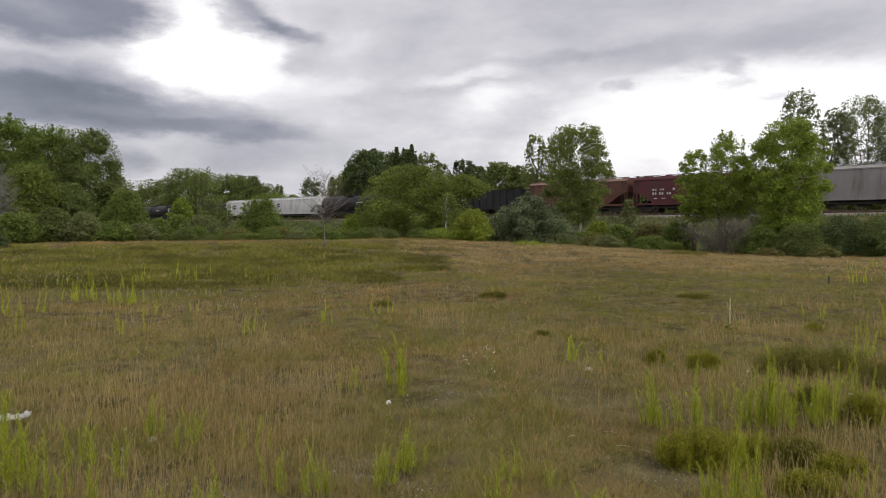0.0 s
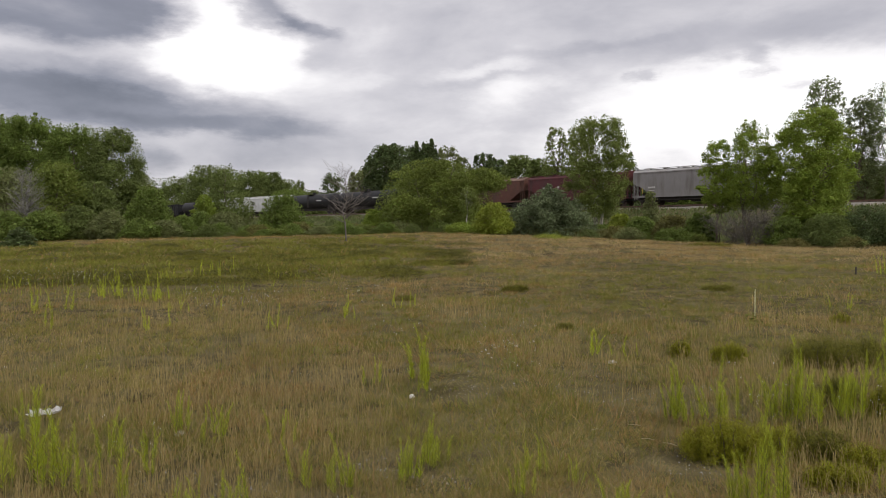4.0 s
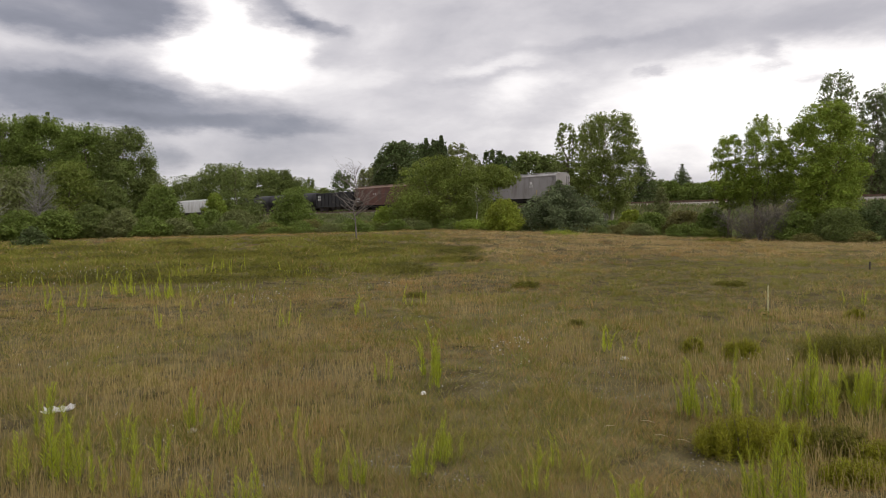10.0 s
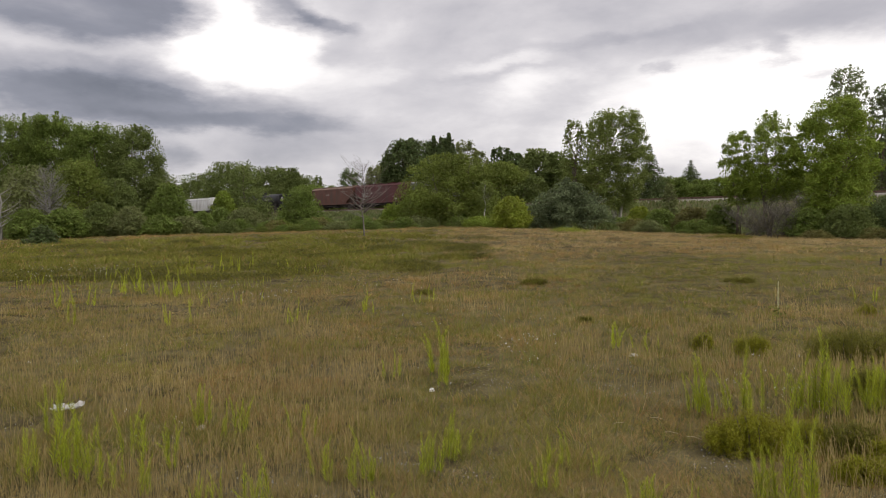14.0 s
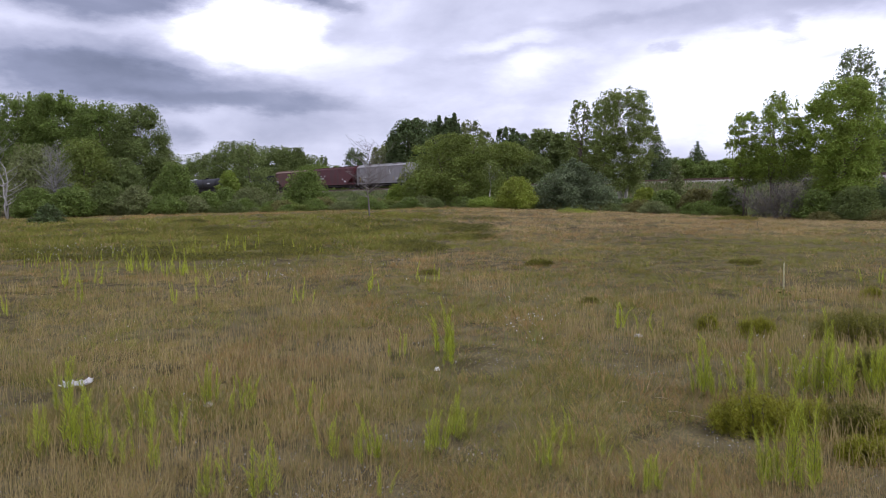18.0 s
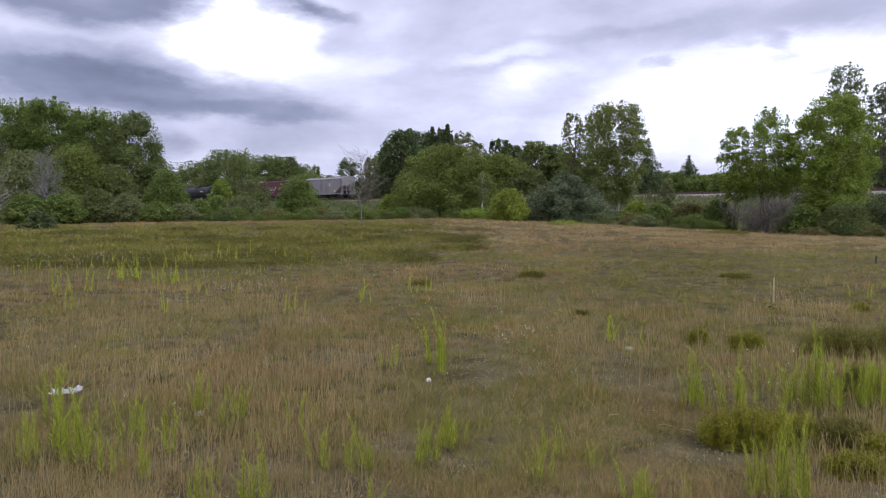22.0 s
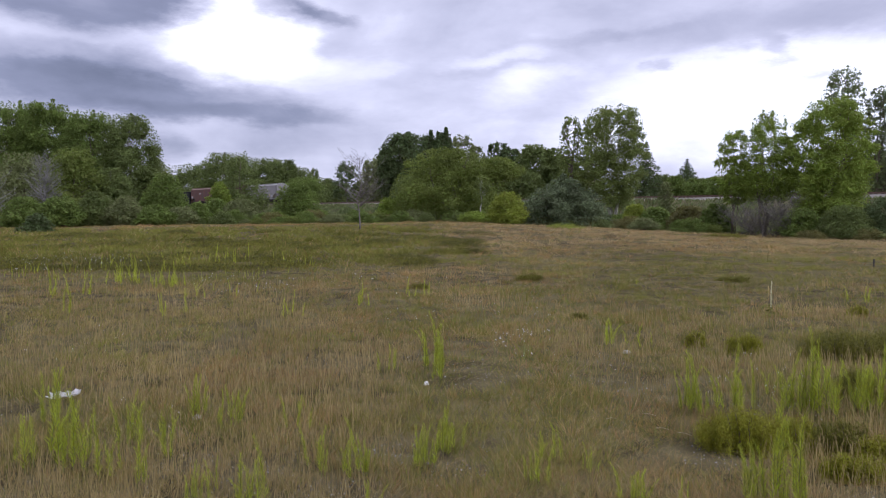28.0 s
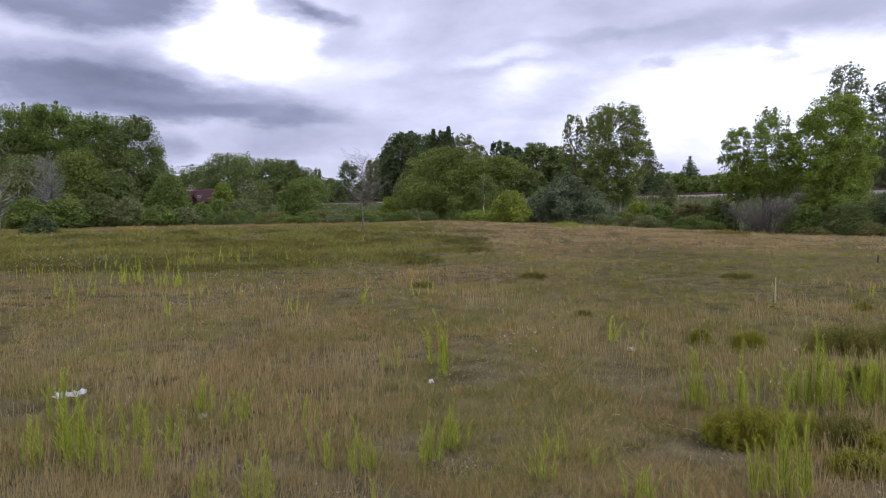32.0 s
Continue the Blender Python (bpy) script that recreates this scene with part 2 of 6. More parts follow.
M = {
    "leaf_mid": leaf_material("leaf_mid", (0.182, 0.240, 0.052)),
    "leaf_olive": leaf_material("leaf_olive", (0.194, 0.236, 0.048)),
    "leaf_poplar": leaf_material("leaf_poplar", (0.235, 0.275, 0.120), 0.5, 0.5),
    "leaf_dark": leaf_material("leaf_dark", (0.172, 0.212, 0.060)),
    "leaf_bright": leaf_material("leaf_bright", (0.268, 0.342, 0.054)),
    "leaf_yellow": leaf_material("leaf_yellow", (0.300, 0.345, 0.048)),
    "leaf_birch": leaf_material("leaf_birch", (0.215, 0.258, 0.068)),
    "leaf_grey": leaf_material("leaf_grey", (0.220, 0.245, 0.092)),
    "needle_blue": leaf_material("needle_blue", (0.168, 0.205, 0.100), 0.40, 0.4),
    "needle_dark": leaf_material("needle_dark", (0.118, 0.155, 0.055), 0.48, 0.4),
    "leaf_brown": leaf_material("leaf_brown", (0.205, 0.190, 0.060)),
    "bark": material("bark", (0.16, 0.125, 0.095), 0.9, vary=0.4, grain=3, fine=30, bump=0.6),
    "bark_pale": material("bark_pale", (0.62, 0.58, 0.50), 0.8, vary=0.2, grain=2, fine=16, bump=0.3, dirt=(0.07, 0.06, 0.05), dirt_scale=5.0, dirt_amount=0.5),
    "twig_grey": material("twig_grey", (0.25, 0.238, 0.215), 0.9, vary=0.3, grain=2, fine=20, bump=0.3),
    "twig_pale": material("twig_pale", (0.34, 0.32, 0.29), 0.9, vary=0.3, grain=2, fine=20, bump=0.3),
    "twig_dark": material("twig_dark", (0.130, 0.115, 0.098), 0.9, vary=0.4, grain=2, fine=20, bump=0.3),
    "twig_red": material("twig_red", (0.20, 0.175, 0.155), 0.9, vary=0.3, grain=2, fine=20, bump=0.3),
    "soil": material("soil", (0.118, 0.098, 0.054), 0.95, vary=0.6, grain=2.5, fine=45.0, bump=1.0, dirt=(0.16, 0.14, 0.06), dirt_scale=0.12, dirt_amount=0.5, gloss=0.0),
    "bank_soil": material("bank_soil", (0.115, 0.100, 0.050), 0.95, vary=0.3, grain=0.5, fine=6.0, bump=0.8, dirt=(0.075, 0.085, 0.035), dirt_scale=0.3, dirt_amount=0.5, gloss=0.1),
    "ballast": material("ballast", (0.23, 0.205, 0.18), 0.9, vary=0.35, grain=4, fine=14.0, bump=1.0, dirt=(0.22, 0.17, 0.13), dirt_scale=0.4, dirt_amount=0.4),
    "rail": material("rail", (0.17, 0.11, 0.08), 0.5, 0.6, vary=0.2, grain=2, fine=20, bump=0.1),
    "tie": material("tie", (0.11, 0.085, 0.065), 0.9, vary=0.3, grain=3, fine=18, bump=0.5, per_object=0.3),
    "dry": material("dry", (0.340, 0.270, 0.092), 0.8, vary=0.3, grain=0.25, fine=1.2, bump=0.0, island=0.16, leaf=0.3, gloss=0.0),
    "dry_red": material("dry_red", (0.400, 0.255, 0.104), 0.8, vary=0.25, grain=0.25, fine=1.2, bump=0.0, island=0.18, leaf=0.3, gloss=0.0),
    "dry_pale": material("dry_pale", (0.470, 0.352, 0.178), 0.8, vary=0.25, grain=0.25, fine=1.2, bump=0.0, island=0.16, leaf=0.3, gloss=0.0),
    "thatch": material("thatch", (0.240, 0.195, 0.090), 0.85, vary=0.3, grain=0.5, fine=3.0, bump=0.0, island=0.28, gloss=0.0),
    "stalk_pale": material("stalk_pale", (0.37, 0.285, 0.125), 0.8, vary=0.2, grain=0.5, fine=3.0, bump=0.0, island=0.20, leaf=0.25, gloss=0.0),
    "olive": material("olive", (0.218, 0.222, 0.046), 0.8, vary=0.3, grain=0.3, fine=1.5, bump=0.0, island=0.20, leaf=0.3, gloss=0.0),
    "bank_weed": material("bank_weed", (0.165, 0.205, 0.078), 0.75, vary=0.35, grain=0.4, fine=2.0, bump=0.0, island=0.35, leaf=0.35, gloss=0.03),
    "bank_straw": material("bank_straw", (0.215, 0.215, 0.090), 0.8, vary=0.3, grain=0.3, fine=1.5, bump=0.0, island=0.30, leaf=0.3, gloss=0.0),
    "sedge": material("sedge", (0.195, 0.205, 0.048), 0.7, vary=0.3, grain=0.4, fine=2.0, bump=0.0, island=0.35, leaf=0.35, gloss=0.03),
    "mat_leaf": leaf_material("mat_leaf", (0.295, 0.285, 0.022), 0.5, 0.5),
    "mat_olive": leaf_material("mat_olive", (0.185, 0.176, 0.024), 0.5, 0.45),
    "mat_dark": leaf_material("mat_dark", (0.128, 0.122, 0.020), 0.5, 0.4),
    "goldenrod": leaf_material("goldenrod", (0.43, 0.475, 0.038), 0.35, 0.45),
    "stalk": material("stalk", (0.22, 0.24, 0.07), 0.7, vary=0.2, grain=4, fine=30, bump=0.1, leaf=0.2),
    "grit": material("grit", (0.29, 0.275, 0.25), 0.9, vary=0.2, grain=6, fine=40, bump=0.0, island=0.6, gloss=0.0),
    "petal": material("petal", (0.80, 0.77, 0.74), 0.7, vary=0.1, grain=8, fine=50, bump=0.0, leaf=0.3),
    "mullein": material("mullein", (0.56, 0.52, 0.30), 0.9, vary=0.3, grain=20, fine=90, bump=0.6),
    "paper": material("paper", (0.78, 0.77, 0.75), 0.7, vary=0.12, grain=9, fine=60, bump=0.4, dirt=(0.45, 0.40, 0.32), dirt_scale=8, dirt_amount=0.2),
    "stone": material("stone", (0.40, 0.37, 0.31), 0.9, vary=0.25, grain=14, fine=60, bump=0.6),
    "post": material("post", (0.07, 0.06, 0.05), 0.9, vary=0.3, grain=5, fine=40, bump=0.5),
    "straw": material("straw", (0.48, 0.40, 0.25), 0.8, vary=0.2, grain=6, fine=40, bump=0.2),
    "car_grey": material("car_grey", (0.285, 0.268, 0.262), 0.55, vary=0.10, grain=0.5, fine=8, bump=0.04, dirt=(0.16, 0.14, 0.125), dirt_scale=1.0, dirt_amount=0.35, streak=(1.6, 1.0, 0.35)),
    "car_roof": material("car_roof", (0.40, 0.39, 0.38), 0.6, vary=0.12, grain=0.6, fine=8, bump=0.05, dirt=(0.25, 0.22, 0.2), dirt_scale=1.0, dirt_amount=0.3),
    "roof_tan": material("roof_tan", (0.30, 0.20, 0.155), 0.65, vary=0.15, grain=0.6, fine=8, bump=0.05, dirt=(0.15, 0.09, 0.07), dirt_scale=1.0, dirt_amount=0.35),
    "car_red": material("car_red", (0.105, 0.022, 0.025), 0.55, vary=0.18, grain=0.5, fine=8, bump=0.04, dirt=(0.07, 0.035, 0.032), dirt_scale=0.9, dirt_amount=0.4, streak=(1.6, 1.0, 0.35)),
    "car_rust": material("car_rust", (0.135, 0.056, 0.040), 0.65, vary=0.25, grain=0.6, fine=8, bump=0.06, dirt=(0.09, 0.06, 0.045), dirt_scale=1.0, dirt_amount=0.45, streak=(1.6, 1.0, 0.35)),
    "car_black": material("car_black", (0.012, 0.012, 0.014), 0.6, vary=0.2, grain=0.6, fine=8, bump=0.04, dirt=(0.030, 0.027, 0.025), dirt_scale=1.0, dirt_amount=0.35, streak=(1.6, 1.0, 0.35)),
    "car_white": material("car_white", (0.66, 0.67, 0.66), 0.5, vary=0.08, grain=0.5, fine=8, bump=0.04, dirt=(0.36, 0.33, 0.29), dirt_scale=1.0, dirt_amount=0.35, streak=(1.6, 1.0, 0.35)),
    "under": material("under", (0.045, 0.038, 0.034), 0.8, vary=0.3, grain=2, fine=16, bump=0.3),
    "wheel": material("wheel", (0.10, 0.075, 0.06), 0.55, 0.7, vary=0.2, grain=4, fine=30, bump=0.2),
    "marking": material("marking", (0.62, 0.60, 0.58), 0.6, vary=0.12, grain=3, fine=20, bump=0.0),
    "marking_yellow": material("marking_yellow", (0.55, 0.40, 0.06), 0.6, vary=0.12, grain=3, fine=20, bump=0.0),
}

# ---- building blocks ----
def mesh_of(name, verts, faces, mat, smooth=False):
    me = bpy.data.meshes.new(name)
    me.from_pydata([tuple(v) for v in verts], [], [tuple(f) for f in faces])
    me.materials.append(M[mat] if isinstance(mat, str) else mat)
    if smooth:
        me.polygons.foreach_set("use_smooth", [True] * len(me.polygons))
    me.update()
    return me


def many_faces(name, verts, corners, mat):
    """A mesh of many loose faces with the same number of corners each."""
    verts = np.ascontiguousarray(verts, dtype=np.float32).reshape(-1, 3)
    n = len(verts) // corners
    me = bpy.data.meshes.new(name)
    me.vertices.add(n * corners)
    me.vertices.foreach_set("co", verts.ravel())
    me.loops.add(n * corners)
    me.loops.foreach_set("vertex_index", np.arange(n * corners, dtype=np.int32))
    me.polygons.add(n)
    me.polygons.foreach_set("loop_start", np.arange(n, dtype=np.int32) * corners)
    me.polygons.foreach_set("loop_total", np.full(n, corners, dtype=np.int32))
    me.materials.append(M[mat])
    me.update(calc_edges=True)
    return me


def part(name, bm, mat, parent, label="", m=None):
    """Links a bmesh or a mesh as one object under a thing or a part."""
    if isinstance(bm, bmesh.types.BMesh):
        me = bpy.data.meshes.new(name)
        bm.to_mesh(me)
        bm.free()
        me.materials.append(M[mat])
    else:
        me = bm
    ob = new(name, me)
    ob.parent = parent
    if m is not None:
        ob.matrix_basis = m
    if label:
        ob["label"] = label
    return ob


def thing(name, x, y, z, label, category, group="", turn=0.0):
    ob = new(name)
    ob.empty_display_size = 0.2
    ob.matrix_basis = pose(x, y, z, 0, 0, turn)
    return tagged(ob, label, category, group)


def tubes(paths, sides=5):
    """Tapered tubes along several paths of (x, y, z, radius), as one list of vertices and faces."""
    V, Fs = [], []
    for path in paths:
        base = len(V)
        for i, (x, y, z, r) in enumerate(path):
            a = Vector(path[max(0, i - 1)][:3])
            b = Vector(path[min(len(path) - 1, i + 1)][:3])
            d = (b - a).normalized() if (b - a).length > 1e-6 else Vector((0, 0, 1))
            u = d.orthogonal().normalized()
            w = d.cross(u)
            for k in range(sides):
                t = 2 * math.pi * k / sides
                V.append(Vector((x, y, z)) + (u * math.cos(t) + w * math.sin(t)) * r)
        for i in range(len(path) - 1):
            for k in range(sides):
                a, b = base + i * sides + k, base + i * sides + (k + 1) % sides
                Fs.append((a, b, b + sides, a + sides))
        Fs.append(tuple(base + k for k in range(sides))[::-1])
        Fs.append(tuple(base + (len(path) - 1) * sides + k for k in range(sides)))
    return V, Fs


def box_bm(bm, x0, x1, y0, y1, z0, z1):
    vs = [bm.verts.new(p) for p in ((x0, y0, z0), (x1, y0, z0), (x1, y1, z0), (x0, y1, z0), (x0, y0, z1), (x1, y0, z1), (x1, y1, z1), (x0, y1, z1))]
    for f in ((3, 2, 1, 0), (4, 5, 6, 7), (0, 1, 5, 4), (1, 2, 6, 5), (2, 3, 7, 6), (3, 0, 4, 7)):
        bm.faces.new([vs[i] for i in f])


def boxes_bm(rows):
    bm = bmesh.new()
    for r in rows:
        box_bm(bm, *r)
    return bm


def smooth_step(a, b, v):
    t = np.clip((np.asarray(v, dtype=float) - a) / (b - a), 0, 1)
    return t * t * (3 - 2 * t)


# ---- ground ----
def value_noise(x, y, seed=0):
    """Smooth chance values between 0 and 1 over the plane."""
    xi, yi = np.floor(x).astype(int), np.floor(y).astype(int)
    fx, fy = x - xi, y - yi
    fx, fy = fx * fx * (3 - 2 * fx), fy * fy * (3 - 2 * fy)

    def h(a, b):
        v = np.sin(a * 127.1 + b * 311.7 + seed * 74.7) * 43758.5453
        return v - np.floor(v)

    return (h(xi, yi) * (1 - fx) + h(xi + 1, yi) * fx) * (1 - fy) + (h(xi, yi + 1) * (1 - fx) + h(xi + 1, yi + 1) * fx) * fy


def ground_z(x, y):
    """Height of the meadow: level near, with soft humps, rising gently ahead and to the left, falling to the right."""
    x, y = np.asarray(x, dtype=float), np.asarray(y, dtype=float)
    far = 0.75 - 0.042 * np.clip(x + 2, 0, 22) - 0.01 * np.clip(-2 - x, 0, 40)
    humps = (value_noise(x * 0.55, y * 0.55, 51) - 0.5) * 0.10 * smooth_step(2.5, 5, np.hypot(x, y)) * (1 - smooth_step(60, 120, np.hypot(x, y)))
    return far * smooth_step(14, 56, y) + 0.9 * smooth_step(60, 110, y) * smooth_step(-2, 30, x) + humps


def ground_sheet():
    near = np.concatenate([np.linspace(-130, -42, 45), np.arange(-40, -16, 0.8), np.arange(-16, 16, 0.35), np.arange(16, 40.1, 0.8), np.linspace(42, 130, 45)])
    xs = np.concatenate([[-2600, -1200, -600, -320, -200], near, [200, 320, 600, 1200, 2600]])
    ys = np.concatenate([[-900, -300, -120, -50, -25, -12, -6], np.arange(-3, 26, 0.35), np.arange(26, 70, 0.8), np.linspace(71, 260, 80), [320, 450, 700, 1200, 2600]])
    X, Y = np.meshgrid(xs, ys)
    nx, ny = len(xs), len(ys)
    V = np.stack([X, Y, ground_z(X, Y)], -1).reshape(-1, 3)
    idx = np.arange(nx * ny).reshape(ny, nx)
    Fs = np.stack([idx[:-1, :-1], idx[:-1, 1:], idx[1:, 1:], idx[1:, :-1]], -1).reshape(-1, 4)
    me = mesh_of("ground", V.tolist(), Fs.tolist(), "soil", True)
    tagged(new("ground", me), "sandy meadow soil with dry thatch", "ground", kind="structure")


ground_sheet()

# ---- railway ----
TRACK_X, TRACK_Y, HEADING, RAIL_Z = 42.25, 78.0, 132.45, 3.45
DX, DY = math.cos(radians(HEADING)), math.sin(radians(HEADING))


def track_pose(s, side=0.0, z=RAIL_Z):
    return pose(TRACK_X + DX * s - DY * side, TRACK_Y + DY * s + DX * side, z, 0, 0, HEADING)


def railway():
    rng = random.Random(5)
    bed = thing("railway_embankment", 0, 0, 0, "raised railway embankment with weedy slopes and pale ballast", "embankment")
    bed["kind"] = "structure"
    prof = [(-13.0, -0.8), (-9.0, 0.7), (-4.6, 2.72), (-3.6, 2.80), (-2.1, 3.16), (2.1, 3.16), (3.6, 2.80), (4.6, 2.72), (9.0, 0.7), (13.0, -0.8)]
    steps = [i * 1.5 for i in range(-70, 221)]
    V, slope, stones = [], [], []
    for i, s in enumerate(steps):
        for k, (side, z) in enumerate(prof):
            q = track_pose(s, side, z).translation
            amp = 0.16 if k in (1, 2, 7, 8) else 0.03
            V.append((q.x + rng.uniform(-amp, amp), q.y + rng.uniform(-amp, amp), q.z + noise.noise((s * 0.2, side, 1.0)) * amp * 1.5 + rng.uniform(-amp, amp) * 0.3))
    n = len(prof)
    for i in range(len(steps) - 1):
        for k in range(n - 1):
            f = (i * n + k, (i + 1) * n + k, (i + 1) * n + k + 1, i * n + k + 1)
            (stones if 3 <= k <= 5 else slope).append(f)
    part("slope", mesh_of("slope", V, slope, "bank_soil", True), None, bed)
    part("ballast", mesh_of("ballast", V, stones, "ballast"), None, bed, "pale crushed stone ballast")
    track = thing("railway_track", 0, 0, 0, "rusty steel rails on dark wooden ties", "railway track")
    track["kind"] = "structure"
    for side in (-0.75, 0.75):
        bm = bmesh.new()
        box_bm(bm, -100, 330, side - 0.07, side + 0.07, -0.17, -0.155)
        box_bm(bm, -100, 330, side - 0.012, side + 0.012, -0.155, -0.035)
        box_bm(bm, -100, 330, side - 0.036, side + 0.036, -0.035, 0.0)
        part("rail", bm, "rail", track, m=track_pose(0))
    bm = bmesh.new()
    box_bm(bm, -0.115, 0.115, -1.3, 1.3, -0.33, -0.172)
    first = part("tie", bm, "tie", track, m=track_pose(-30))
    for i in range(1, 290):
        part("tie", first.data, None, track, m=track_pose(-30 + i * 0.55))
    rest = boxes_bm([(-30 + i * 0.55 - 0.115, -30 + i * 0.55 + 0.115, -1.3, 1.3, -0.33, -0.172) for i in range(290, 600)])
    part("far_ties", rest, "tie", track, m=track_pose(0))["kind"] = "stuff"


railway()

# ---- trees and shrubs ----
def leaf_cards(rng, centres, normals, length, width, droop=0.0):
    """Small pointed leaves round the given centres, three corners each."""
    n = len(centres)
    t = rng.normal(size=(n, 3))
    t[:, 2] -= droop
    t -= (t * normals).sum(1, keepdims=True) * normals
    t /= np.linalg.norm(t, axis=1, keepdims=True) + 1e-9
    b = np.cross(normals, t)
    k = rng.uniform(0.55, 1.4, (n, 1))
    l, w = length * k, width * k
    return np.stack([centres - t * l * 0.38 - b * w * 0.5, centres - t * l * 0.30 + b * w * 0.5, centres + t * l * 0.65], 1)


def clumps_to_leaves(rng, clumps, count, size, flat=1.0, droop=0.0, aspect=0.78, core=0.16, sprays=9, bias=2.0):
    """Fill clumps (x, y, z, radius) with leaves: each clump carries smaller sprays round its rim, each spray a soft cloud of leaves."""
    c = np.array(clumps)
    k = len(c) * sprays
    owner = np.repeat(np.arange(len(c)), sprays)
    d = rng.normal(size=(k, 3)) + np.array([0, 0, 0.35])
    d /= np.linalg.norm(d, axis=1, keepdims=True)
    r = c[owner, 3]
    squash = np.array([1, 1, flat])
    mid = c[owner, :3] + d * (r * rng.uniform(0.45, 0.95, k))[:, None] * squash
    sr = r * rng.uniform(0.26, 0.52, k)
    inner = int(count * core)
    pick = rng.choice(k, size=count - inner, p=sr ** bias / (sr ** bias).sum())
    off = rng.normal(size=(len(pick), 3)) * 0.6
    pos = mid[pick] + off * sr[pick, None] * squash
    nrm = d[pick] * 0.45 + off * 0.35 + rng.normal(size=(len(pick), 3)) * 0.5 + np.array([0, 0, 0.55])
    nrm /= np.linalg.norm(nrm, axis=1, keepdims=True)
    out = [leaf_cards(rng, pos, nrm, size, size * aspect, droop)]
    if inner:
        pick = rng.choice(len(c), size=inner, p=c[:, 3] ** 2 / (c[:, 3] ** 2).sum())
        pos = c[pick, :3] + rng.normal(size=(inner, 3)) * 0.30 * c[pick, 3:4] * squash
        nrm = rng.normal(size=(inner, 3)) + np.array([0, 0, 0.4])
        nrm /= np.linalg.norm(nrm, axis=1, keepdims=True)
        out.append(leaf_cards(rng, pos, nrm, size * 1.8, size * aspect * 1.8, droop))
    return np.concatenate(out)


def limb_path(rng, a, b, r0, r1, sag=0.1, steps=4):
    a, b = Vector(a), Vector(b)
    ln = (b - a).length
    out = []
    for i in range(steps + 1):
        t = i / steps
        p = a.lerp(b, t) + Vector((rng.uniform(-1, 1), rng.uniform(-1, 1), 0)) * ln * 0.05 * (1 if 0 < i < steps else 0)
        p.z += math.sin(t * math.pi) * ln * sag
        out.append((p.x, p.y, p.z, r0 + (r1 - r0) * t))
    return out


PROFILES = {
    # crown half-width by height within the crown, bottom to top
    "round": (0.6, 0.92, 1.0, 0.98, 0.86, 0.5),
    "upright": (0.55, 0.82, 0.95, 1.0, 0.92, 0.5),
    "column": (0.55, 0.85, 0.98, 1.0, 0.97, 0.70),
    "egg": (0.7, 1.0, 0.98, 0.82, 0.58, 0.25),
    "cone": (0.95, 1.0, 0.78, 0.56, 0.34, 0.06),
    "dome": (0.95, 1.0, 0.98, 0.88, 0.68, 0.36),
}


def profile_at(kind, t):
    p = PROFILES[kind]
    f = min(max(t, 0.0), 0.9999) * (len(p) - 1)
    i = int(f)
    return p[i] + (p[i + 1] - p[i]) * (f - i)


